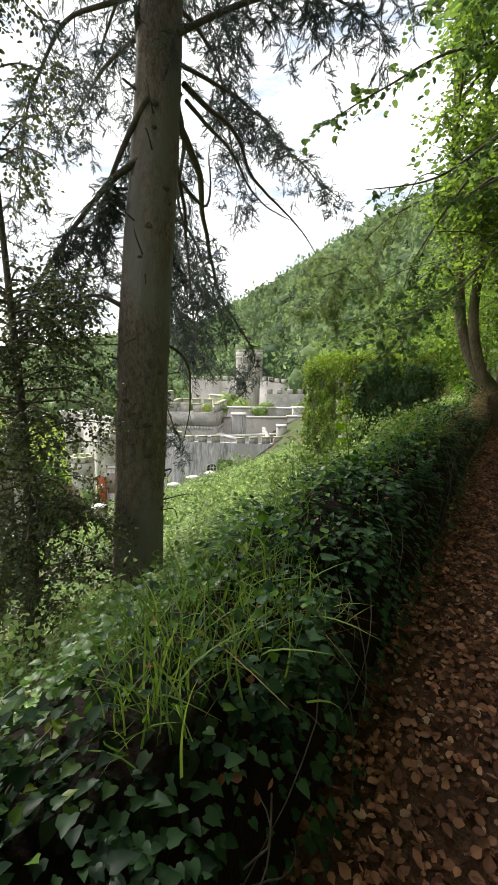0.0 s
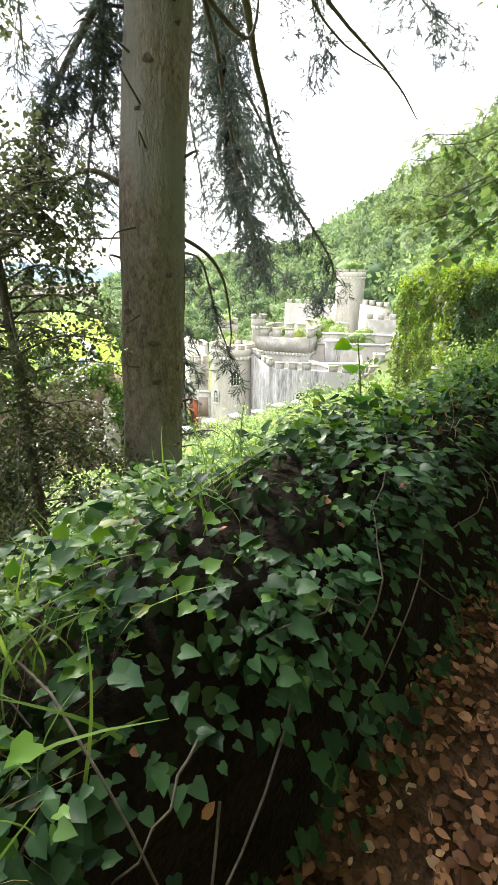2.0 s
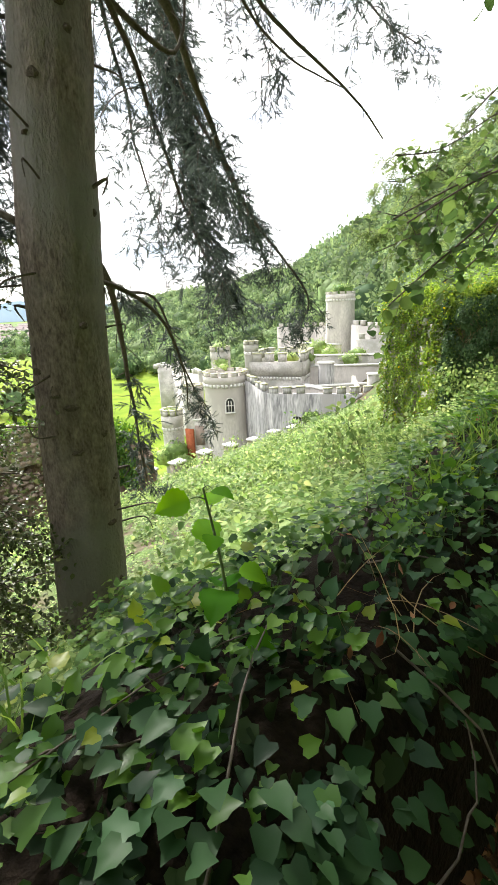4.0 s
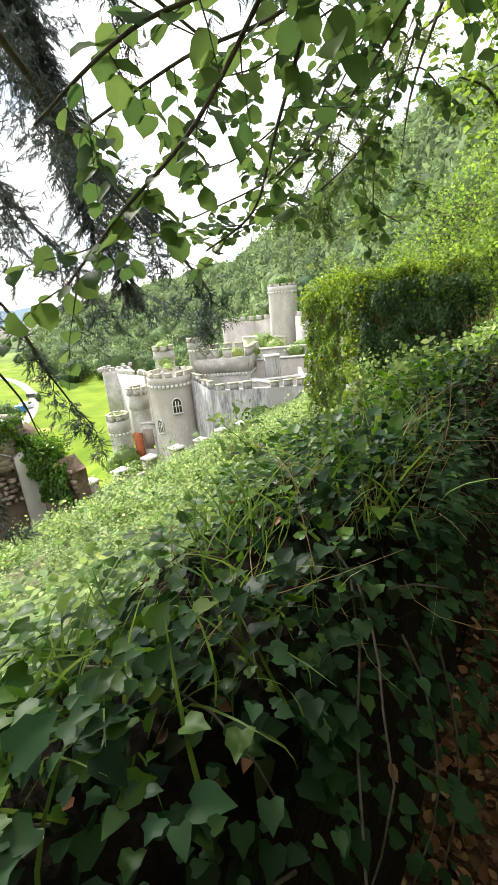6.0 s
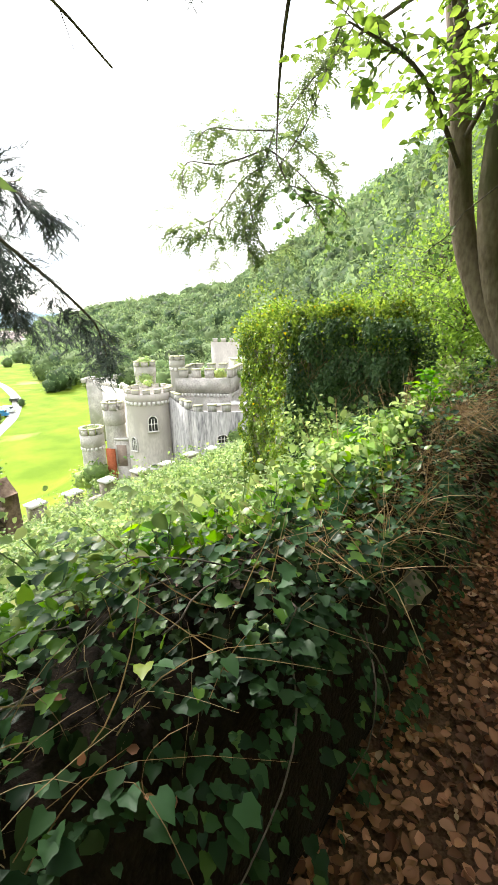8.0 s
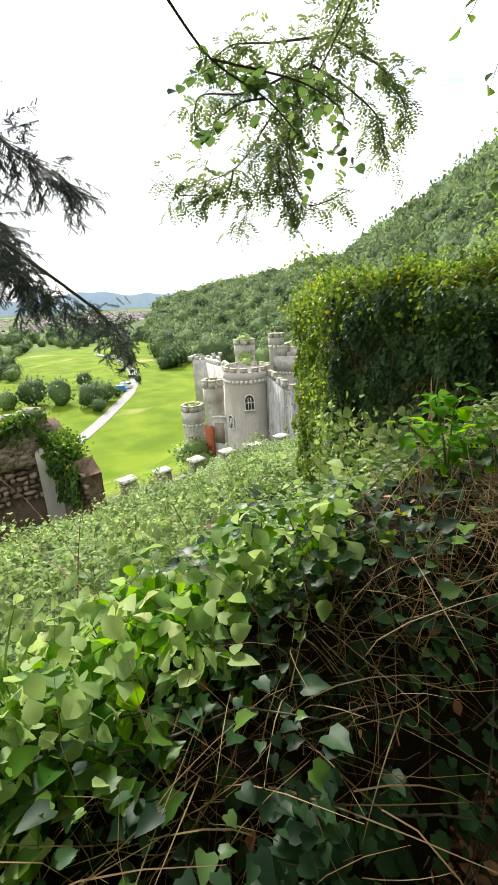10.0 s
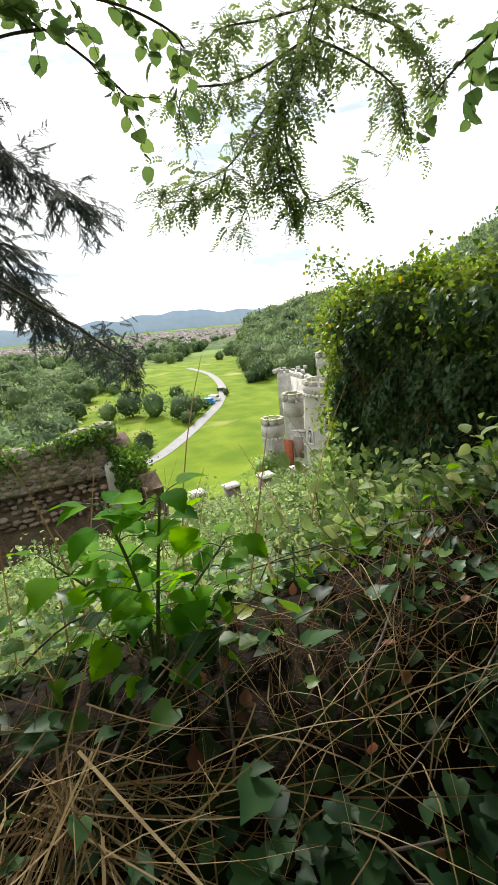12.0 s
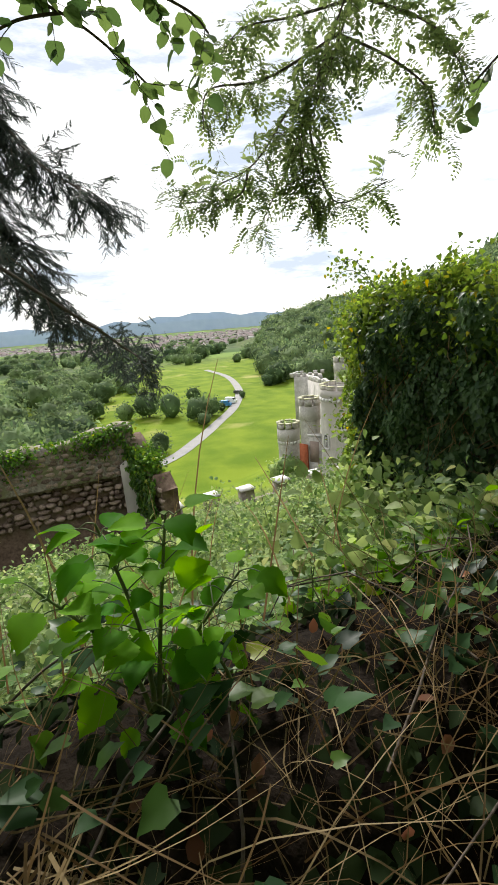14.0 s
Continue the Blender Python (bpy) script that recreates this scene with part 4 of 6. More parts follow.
# ---- leaf clouds on branches ----
def leaf_cloud(centres, radius, per, template, size, droop=0.4, flat=0.5, squash=1.0):
    """Leaves round branch points: places, directions and the mesh."""
    C = np.repeat(np.asarray(centres, float), per, axis=0)
    n = len(C)
    P = C + rng.normal(size=(n, 3)) * np.broadcast_to(np.asarray(radius, float), (3,)) * np.array([1, 1, squash])
    A = rand_dirs(n)
    A[:, 2] -= droop
    Nn = rng.normal(size=(n, 3)) * flat + np.array([0, 0, 1])
    return scatter(*template, P, A, Nn, rng.uniform(size[0], size[1], n))


def sprays(line, every, length, per, template, size, droop=0.5, spread=0.6, start=0.15, r0=0.006, inner=0.0):
    """Side twigs along a limb with leaves in two rows; gives twig tubes and leaf placings."""
    L = np.asarray(line, float)
    seg = np.linalg.norm(np.diff(L, axis=0), axis=1)
    cum = np.concatenate([[0], np.cumsum(seg)])
    tubes, P, A, Nn, S = [], [], [], [], []
    d = cum[-1] * start
    while d < cum[-1]:
        p = np.array([np.interp(d, cum, L[:, k]) for k in range(3)])
        q = np.array([np.interp(min(d + 0.1, cum[-1]), cum, L[:, k]) for k in range(3)])
        t = unit((q - p + 1e-6)[None])[0]
        o = rng.normal(size=3) * spread + t * 0.7 + np.array([0, 0, -droop])
        o = unit(o[None])[0]
        ln = length * rng.uniform(0.5, 1.2)
        pts = [p]
        for k in range(5):
            o = unit((o + np.array([0, 0, -droop * 0.16]) + rng.normal(size=3) * 0.10)[None])[0]
            pts.append(pts[-1] + o * ln / 5)
        pts = np.array(pts)
        tubes.append(tube(pts, np.linspace(r0, r0 * 0.3, 6), 4))
        for k in range(per):
            s = (inner + (1 - inner) * (k + 0.6) / per) * 4.99
            i = min(int(s), 4)
            pp = pts[i] + (pts[i + 1] - pts[i]) * (s - i)
            tt = unit((pts[i + 1] - pts[i])[None])[0]
            sd = unit(np.cross(tt, np.array([0.0, 0.0, 1.0]) + rng.normal(size=3) * 0.25)[None])[0] * (1 if k % 2 else -1)
            P.append(pp)
            A.append(tt * 0.7 + sd + np.array([0, 0, -droop * 0.5]) + rng.normal(size=3) * 0.15)
            Nn.append(np.array([0, 0, 1.0]) + rng.normal(size=3) * 0.45)
            S.append(rng.uniform(*size))
        d += every * rng.uniform(0.6, 1.4)
    leaves = scatter(*template, np.array(P), np.array(A), np.array(Nn), np.array(S))
    return join(tubes), leaves


# ---- the fir ----
def fir_sprays(line, every, length, start, twigs=12, size=(0.06, 0.11)):
    """Branchlets that leave a limb sideways, curve down and carry hanging tufts of needles, with gaps."""
    L = np.asarray(line, float)
    cum = np.concatenate([[0], np.cumsum(np.linalg.norm(np.diff(L, axis=0), axis=1))])
    tubes, P, A, S = [], [], [], []
    d, side = cum[-1] * start, 1
    while d < cum[-1]:
        p = np.array([np.interp(d, cum, L[:, k]) for k in range(3)])
        q = np.array([np.interp(min(d + 0.15, cum[-1] + 0.15), cum, L[:, k]) for k in range(3)])
        t = unit((q - p + np.array([0, 0, -1e-3]))[None])[0]
        o = unit((side * np.cross(t, [0, 0, 1.0]) * rng.uniform(0.3, 1.0) + t * rng.uniform(0.1, 0.8) + rng.normal(size=3) * 0.2)[None])[0]
        ln, pts = length * rng.uniform(0.45, 1.2), [p]
        for k in range(7):
            o = unit((o + np.array([0, 0, -0.34]) + rng.normal(size=3) * 0.09)[None])[0]
            pts.append(pts[-1] + o * ln / 7)
        pts = np.array(pts)
        tubes.append(tube(pts, np.linspace(0.006, 0.002, 8), 4))
        for k in range(twigs):
            u = (0.3 + 0.7 * (k + rng.random()) / twigs) * 6.99
            i = min(int(u), 6)
            b = pts[i] + (pts[i + 1] - pts[i]) * (u - i)
            w = unit((rng.normal(size=3) * np.array([1, 1, 0.5]) + np.array([0, 0, -0.55]))[None])[0]
            tl = rng.uniform(0.06, 0.16) * (0.6 + length)
            for c in np.linspace(0.1, 1.0, 6):
                P.append(b + w * tl * c)
                A.append(w + rng.normal(size=3) * 0.45 + np.array([0, 0, -0.35 * c]))
                S.append(rng.uniform(*size))
        side = -side
        d += every * rng.uniform(0.4, 1.7)
    return join(tubes), scatter(*SPRIG, np.array(P), np.array(A), rand_dirs(len(P), 0.5), np.array(S))


fir = thing("fir_tree", "tall fir with a grey-brown trunk and drooping branches", "tree", at=(-3.3, 3.3, -2.0))
TRUNK = curve_points([(-3.36, 3.22, -2.6), (-3.34, 3.27, -1.4), (-3.31, 3.33, -0.3), (-3.24, 3.46, 1.85), (-3.22, 3.7, 3.9), (-3.2, 3.9, 7), (-3.1, 4.2, 12)], 24)
tr_r = np.interp(TRUNK[:, 2], [-2.6, -1.6, -0.3, 1.9, 4, 12], [0.36, 0.285, 0.262, 0.25, 0.215, 0.10])
tv, tf = tube(TRUNK, tr_r, 72)
for i in range(len(tv)):
    c = TRUNK[i // 72]
    dd = Vector(tv[i] - c)
    k = 1 + 0.05 * noise.noise(Vector((dd.x * 9, dd.y * 9, c[2] * 1.6))) + 0.035 * noise.noise(Vector((dd.x * 34, dd.y * 34, c[2] * 5)))
    tv[i] = c + np.array(dd) * k
part("trunk", data("fir_trunk", tv, tf, M_BARK, True), fir)
BR = {
    "A": [(-3.04, 3.75, 3.53), (-3.42, 4.56, 3.44), (-3.91, 5.33, 3.26), (-4.46, 6.3, 2.75), (-4.97, 7.42, 2.28), (-5.06, 8.82, 1.24), (-6.05, 9.75, 0.6)],
    "P": [(-3.1, 3.75, 3.9), (-4.2, 5.3, 4.1), (-5.0, 6.1, 3.75), (-5.1, 6.9, 3.0), (-5.4, 7.7, 2.45), (-5.7, 8.5, 1.75)],
    "Q": [(-3.2, 3.4, 4.3), (-3.9, 4.2, 4.2), (-4.8, 5.1, 3.6), (-5.5, 5.8, 2.9), (-5.9, 6.4, 2.0)],
    "R": [(-3.05, 3.7, 3.3), (-3.4, 4.3, 2.9), (-3.9, 5.0, 2.3), (-4.5, 5.9, 1.7), (-5.0, 6.6, 1.2)],
    "S": [(-3.3, 3.4, 4.4), (-3.9, 3.2, 4.3), (-4.7, 3.3, 3.8), (-5.3, 3.5, 3.0)],
    "T": [(-3.15, 3.9, 4.6), (-3.4, 4.9, 4.7), (-3.9, 6.0, 4.4), (-4.3, 7.0, 3.9)],
    "B": [(-2.99, 3.8, 3.85), (-3.1, 4.83, 3.85), (-3.36, 5.87, 3.67), (-3.5, 7.42, 3.55), (-3.38, 8.15, 3.17)],
    "B2": [(-2.97, 3.82, 3.71), (-3.17, 4.9, 3.67), (-3.42, 6.07, 3.5), (-3.45, 7.33, 3.52)],
    "C": [(-3.18, 3.45, 3.13), (-3.51, 3.26, 2.86), (-3.89, 3.05, 2.4), (-4.25, 2.8, 1.75)],
    "D": [(-3.16, 3.47, 3.63), (-3.56, 3.37, 2.98), (-3.9, 3.4, 2.38), (-4.25, 3.42, 1.84)],
    "E": [(-3.32, 3.27, 1.74), (-3.49, 3.12, 1.84), (-3.67, 3.02, 1.81), (-3.87, 2.89, 1.62)],
    "F": [(-3.1, 3.54, 1.41), (-3.18, 3.96, 1.26), (-3.44, 4.4, 0.99), (-3.76, 4.79, 0.55), (-4.07, 5.05, 0.08)],
    "G": [(-3.29, 4.02, 4.22), (-3.3, 5.63, 4.48), (-3.61, 7.26, 4.67), (-3.39, 8.19, 4.42), (-3.14, 8.64, 4.23)],
    "K": [(-3.3, 3.5, 2.0), (-4.0, 3.85, 1.78), (-4.72, 4.74, 1.42), (-5.01, 5.46, 1.25), (-5.17, 5.96, 0.26), (-5.17, 6.3, -0.3)],
    "L": [(-3.3, 3.5, 1.7), (-3.46, 3.87, 1.44), (-3.87, 4.19, 0.83), (-4.21, 4.42, 0.15), (-4.52, 4.69, -0.81)],
    "M": [(-3.2, 3.9, 7.0), (-5.4, 6.0, 6.3), (-7.35, 8.01, 4.64), (-7.15, 8.2, 2.98), (-7.04, 8.58, 1.96), (-7.01, 8.97, 1.35)],
    "N": [(-3.2, 3.9, 7.6), (-5.3, 6.2, 6.9), (-7.15, 7.94, 5.15), (-7.15, 8.37, 4.09), (-7.11, 8.9, 3.27), (-6.99, 9.67, 2.81)],
    "O": [(-3.28, 4.04, 3.15), (-3.34, 4.61, 3.04), (-3.53, 5.0, 3.83)],
}
for key, pts in BR.items():
    dead = key in ("B", "B2", "E", "F", "O", "L")
    line = curve_points(pts, 7)
    line = line + np.array([[0.03 * noise.noise(Vector(p) * 2.0), 0.03 * noise.noise(Vector(p) * 2.0 + Vector((5, 0, 0))), 0.03 * noise.noise(Vector(p) * 2 + Vector((0, 5, 0)))] for p in line])
    r0 = {"A": 0.045, "C": 0.04, "D": 0.03, "E": 0.028, "F": 0.02, "B": 0.03, "B2": 0.022, "K": 0.03, "L": 0.035, "M": 0.045, "N": 0.035, "P": 0.034, "Q": 0.03}.get(key, 0.025)
    part("branch", data("branch", *tube(line, np.linspace(r0, r0 * 0.25, len(line)), 8), M_TWIG, True), fir)
    if dead:
        tb, lv = sprays(line, 0.35, 0.28, 1, SPRIG, (0.02, 0.03), 0.1, 0.9, 0.3, 0.005)
        part("twig_spray", data("dead_twigs", *tb, M_TWIG), fir, kind="stuff")
        if key != "L":
            continue
    if key in ("M", "N"):
        dens, ln, st = {"M": (0.019, 0.7, 0.5), "N": (0.022, 0.7, 0.5)}[key]
        tb, lv = sprays(line, dens, ln, 30, SPRIG, (0.09, 0.15), 0.65, 1.0, st, 0.004, 0.3)
    else:
        dens, ln, st = {"A": (0.19, 0.6, 0.3), "P": (0.13, 0.66, 0.25), "Q": (0.13, 0.7, 0.2), "G": (0.10, 0.62, 0.2), "R": (0.12, 0.6, 0.2), "S": (0.11, 0.6, 0.2), "T": (0.11, 0.6, 0.2), "C": (0.06, 0.55, 0.15), "D": (0.06, 0.55, 0.2), "K": (0.14, 0.45, 0.35), "L": (0.18, 0.4, 0.5)}[key]
        tb, lv = fir_sprays(line, dens, ln, st)
    part("twig_spray", data("twig_spray", *tb, M_TWIG), fir, kind="stuff")
    part("needles", data("needles", *lv, M_FIR), fir, "dark drooping needles", kind="stuff")
# dead stubs and snapped twigs up the trunk
for k in range(26):
    z = -1.2 + 0.2 * k + rng.normal() * 0.08
    b = np.array([np.interp(z, TRUNK[:, 2], TRUNK[:, i]) for i in range(3)])
    a = rng.uniform(0, 6.28)
    ln = rng.uniform(0.34, 0.85) if k % 3 else 0.3
    d = np.array([math.cos(a), math.sin(a), rng.uniform(-0.35, 0.25)])
    line = curve_points([b + d * 0.2, b + d * (0.2 + ln * 0.5) + np.array([0, 0, 0.03]), b + d * ln + np.array([0, 0, rng.normal() * 0.08])], 4)
    part("dead_twig", data("dead_twig", *tube(line, np.linspace(0.016 if k % 3 == 0 else 0.009, 0.003, len(line)), 6), M_TWIG, True), fir)
# scars of lost branches in rough whorls round the trunk
for k in range(24):
    z = -1.3 + 0.22 * k + rng.normal() * 0.05
    c = np.array([np.interp(z, TRUNK[:, 2], TRUNK[:, i]) for i in range(3)])
    r = float(np.interp(z, TRUNK[:, 2], tr_r))
    a = rng.uniform(-2.9, 0.9)
    v, f = lump(8, 6, 1.0, 0.5, 60 + k)
    m = Matrix.Translation(c + np.array([math.cos(a), math.sin(a), 0]) * r * 0.985) @ Matrix.Rotation(a, 4, "Z") @ Matrix.Diagonal((0.022, rng.uniform(0.02, 0.05), rng.uniform(0.014, 0.03), 1))
    part("branch_scar", data("branch_scar", v, f, M_KNOT, True), fir, m=m)
# the hanging tuft and the upper boughs
for c, n, r in (((-5.95, 9.6, 0.72), 170, (0.13, 0.13, 0.22)), ((-6.5, 9.35, 1.0), 120, (0.18, 0.22, 0.10))):
    P = np.array(c) + rng.normal(size=(n, 3)) * np.array(r)
    A = rand_dirs(n)
    A[:, 2] -= 0.8
    part("needles", data("tuft", *scatter(*SPRIG, P, A, rand_dirs(n), rng.uniform(0.12, 0.2, n)), M_FIR), fir, "dark hanging tuft of needles", kind="stuff")
tops = []
for k in range(26):
    a = rng.uniform(0, 6.28)
    z = rng.uniform(4.0, 9.0)
    b = np.array([np.interp(z, TRUNK[:, 2], TRUNK[:, i]) for i in range(3)])
    ln = rng.uniform(2.0, 3.4)
    e = b + np.array([math.cos(a) * ln, math.sin(a) * ln, -ln * 0.12])
    line = curve_points([b, (b + e) / 2 + np.array([0, 0, 0.2]), e], 6)
    part("branch", data("bough", *tube(line, np.linspace(0.035, 0.008, len(line)), 6), M_TWIG, True), fir)
    tops.append(fir_sprays(line, 0.13, 0.65, 0.15))
part("needles", data("bough_needles", *join([t[1] for t in tops]), M_FIR), fir, kind="stuff")
part("twig_spray", data("bough_twigs", *join([t[0] for t in tops]), M_TWIG), fir, kind="stuff")

# ---- dark evergreen beside the fir ----
holly = thing("evergreen_shrub", "tall dark small-leaved evergreen beside the fir", "shrub", at=(-3.95, 2.4, -2.1))
stems, hl = [], []
trunkline = curve_points([(-3.95, 2.4, -2.2), (-3.9, 2.45, 0.0), (-3.95, 2.45, 2.0), (-4.0, 2.4, 4.4)], 6)
stems.append(tube(trunkline, np.linspace(0.06, 0.012, len(trunkline)), 8))
for k in range(190):
    z = rng.uniform(-1.6, 2.2) if k % 3 else rng.uniform(-1.0, 4.6)
    a = rng.uniform(0, 6.28)
    rad = rng.uniform(0.35, 1.2) * float(np.interp(z, [-1.5, 0, 2, 4.6], [0.9, 1.0, 0.85, 0.75]))
    b = np.array([np.interp(z - 0.2, trunkline[:, 2], trunkline[:, i]) for i in range(3)])
    e = b + np.array([math.cos(a) * rad, math.sin(a) * rad, rng.uniform(-0.35, 0.25)])
    line = curve_points([b, (b + e) / 2 + np.array([0, 0, 0.1]), e], 5)
    stems.append(tube(line, np.linspace(0.012, 0.003, len(line)), 4))
    tb, lv = sprays(line, 0.06, 0.30, 12, OVATE, (0.028, 0.05), 0.35, 0.9, 0.4, 0.0025)
    stems.append(tb)
    hl.append(lv)
    hl.append(leaf_cloud(line[7:], 0.10, 14, OVATE, (0.028, 0.05), 0.4, 0.7))
part("stem_mass", data("stems", *join(stems), M_TWIG), holly)
part("leaves", data("evergreen_leaves", *join(hl), M_HOLLY), holly, kind="stuff")

# ---- hazel boughs over the path ----
hazel = thing("hazel_tree", "hazel with broad round leaves overhanging the path", "tree", at=(2.6, 6.5, 0.5))
HL = [
    [(2.6, 6.5, 0.4), (1.9, 6.2, 2.4), (0.6, 5.5, 3.2)],
    [(1.9, 6.2, 2.4), (0.8, 5.6, 3.9), (-0.6, 5.4, 4.3), (-1.5, 5.3, 4.1), (-2.2, 5.0, 3.7)],
    [(0.8, 5.6, 3.9), (-0.2, 5.6, 3.6), (-0.9, 5.5, 3.2), (-1.6, 5.2, 3.1)],
    [(0.8, 5.6, 3.9), (-0.1, 5.5, 3.2), (-0.7, 5.4, 2.9)],
    [(0.8, 5.6, 3.9), (-0.2, 5.4, 4.6), (-1.2, 5.2, 4.7)],
    [(-0.35, 5.49, 2.5), (-0.75, 5.34, 2.29), (-1.14, 5.13, 1.94), (-1.46, 4.87, 1.68), (-1.62, 4.65, 1.69)],
    [(-0.77, 5.44, 2.33), (-0.92, 5.3, 1.82), (-1.19, 5.11, 1.52), (-1.47, 4.87, 1.41)],
    [(-0.77, 5.44, 2.33), (-1.13, 5.24, 2.22), (-1.39, 5.02, 2.04), (-1.59, 4.8, 2.0)],
    [(-1.21, 5.32, 1.99), (-1.34, 5.16, 1.68), (-1.62, 4.89, 1.52), (-1.67, 4.74, 1.47)],
    [(-0.93, 5.79, 2.77), (-1.07, 5.56, 2.29), (-1.19, 5.39, 1.98), (-1.27, 5.21, 1.69)],
    [(-1.13, 5.64, 2.35), (-1.02, 5.61, 2.01), (-1.05, 5.51, 1.7), (-1.04, 5.45, 1.34)],
    [(-1.08, 5.69, 2.05), (-0.9, 5.69, 2.07), (-0.77, 5.71, 1.91)],
    [(-1.3, 5.49, 2.05), (-1.13, 5.52, 1.84), (-1.09, 5.49, 1.54), (-0.93, 5.55, 1.39)],
    [(-1.74, 8.03, 2.2), (-1.75, 8.22, 2.07), (-1.72, 8.48, 1.98), (-1.7, 8.61, 1.9), (-1.67, 8.7, 1.81)],
    [(-1.72, 8.48, 1.98), (-1.74, 8.36, 1.95), (-1.75, 8.26, 1.89)],
    [(-1.75, 8.22, 2.07), (-1.69, 8.64, 2.07), (-1.62, 8.82, 2.0), (-1.6, 8.88, 1.94)],
    [(-0.89, 9.61, 1.99), (-0.99, 9.56, 1.82), (-1.06, 9.51, 1.76), (-1.13, 9.46, 1.69)],
    [(-0.3, 4.35, 2.05), (-0.62, 3.95, 1.68), (-0.8, 3.74, 1.56), (-0.98, 3.64, 1.45)],
    [(-0.62, 3.95, 1.68), (-0.78, 3.86, 1.45), (-0.92, 3.75, 1.3), (-1.05, 3.66, 1.16)],
    [(-0.3, 4.35, 2.05), (-0.66, 4.15, 1.72), (-0.9, 3.98, 1.62), (-1.12, 3.82, 1.5)],
    [(-0.66, 4.15, 1.72), (-0.8, 4.18, 1.5), (-0.9, 4.2, 1.34), (-1.0, 4.1, 1.25)],
    [(-0.3, 4.35, 2.05), (-0.5, 4.4, 1.8), (-0.75, 4.5, 1.62), (-0.98, 4.45, 1.45)],
    [(0.8, 5.6, 3.9), (0.3, 5.0, 3.0), (-0.3, 4.35, 2.05)],
    [(0.6, 5.5, 3.2), (0.1, 5.5, 2.9), (-0.35, 5.49, 2.5)],
    [(0.6, 5.5, 3.2), (-0.3, 5.7, 3.2), (-0.93, 5.79, 2.77)],
    [(0.8, 5.6, 3.9), (-0.5, 7.0, 3.9), (-1.5, 7.8, 2.9), (-1.74, 8.03, 2.2)],
    [(2.6, 6.5, 1.0), (1.0, 9.5, 3.0), (-0.2, 9.8, 2.5), (-0.89, 9.61, 1.99)],
]
for i, pts in enumerate(HL):
    line = curve_points(pts, 7)
    r0 = 0.03 if pts[0][0] > 0.4 else 0.005
    part("branch", data("hazel_branch", *tube(line, np.linspace(r0, 0.003, len(line)), 7), M_TWIG, True), hazel)
    if i >= len(HL) - 5:
        continue
    low = i >= 5
    tb, lv = sprays(line, 0.075 if low else 0.08, 0.24 if low else 0.32, 7, ROUND, (0.034, 0.062) if low else (0.05, 0.085), 0.3, 0.8, 0.85 if i == 0 else 0.2, 0.0018)
    part("twig_spray", data("hazel_twigs", *tb, M_TWIG), hazel, kind="stuff")
    part("leaves", data("hazel_leaves", *lv, M_HAZEL), hazel, "broad toothed green leaves", kind="stuff")

# ---- hanging ash bough ----
ash = thing("ash_tree", "ash with thin feathered leaves hanging in the sky", "tree", at=(0.8, 14.5, 0.2))


def pinnate():
    V, F = [], []
    for k in range(5):
        for sg in (-1, 1):
            v, f = SMALL
            a = sg * 0.95
            w = v * 0.34
            w = np.column_stack([w[:, 0] * math.cos(a) - w[:, 1] * math.sin(a) + 0.12 + 0.15 * k, w[:, 0] * math.sin(a) + w[:, 1] * math.cos(a), w[:, 2] - 0.03 * k * k])
            F.append(f + sum(len(q) for q in V))
            V.append(w)
    w = SMALL[0] * 0.36 + np.array([0.84, 0, -0.55])
    F.append(SMALL[1] + sum(len(q) for q in V))
    V.append(w)
    return np.concatenate(V), np.concatenate(F)


PIN = pinnate()
AL = [
    [(0.8, 14.5, 0.0), (0.5, 14.2, 3.0), (-1.2, 13.2, 5.4), (-2.9, 12.0, 4.8), (-3.81, 11.3, 3.69)],
    [(-3.81, 11.3, 3.69), (-3.92, 11.16, 3.23), (-4.1, 10.92, 2.69), (-4.36, 10.5, 1.87)],
    [(-3.92, 11.16, 3.23), (-4.12, 10.89, 3.01), (-4.36, 10.49, 2.5), (-4.66, 9.83, 2.3)],
    [(-3.87, 11.22, 3.46), (-4.26, 10.68, 3.22), (-4.5, 10.21, 3.17), (-4.54, 10.14, 2.86)],
    [(-3.87, 11.22, 3.46), (-3.59, 11.54, 3.21), (-3.35, 11.77, 2.89), (-3.31, 11.81, 2.54)],
    [(-4.05, 10.99, 2.91), (-4.01, 11.04, 2.48), (-3.89, 11.2, 2.12), (-3.58, 11.55, 2.25)],
    [(-4.1, 10.92, 2.69), (-4.08, 10.95, 2.3), (-4.02, 11.03, 1.99)],
    [(-3.81, 11.3, 3.69), (-4.1, 10.91, 3.65), (-4.34, 10.53, 3.62), (-4.45, 10.33, 3.43)],
    [(-3.71, 11.41, 3.66), (-3.36, 11.76, 3.38), (-3.19, 11.91, 3.08), (-3.11, 11.97, 2.86)],
    [(-4.36, 10.49, 2.5), (-4.42, 10.38, 2.27), (-4.63, 9.92, 2.25)],
    [(-1.2, 13.2, 5.4), (-2.1, 11.2, 5.3), (-2.5, 10.8, 4.5), (-2.93, 10.71, 3.5), (-3.42, 10.7, 2.98), (-3.75, 10.6, 2.45)],
]
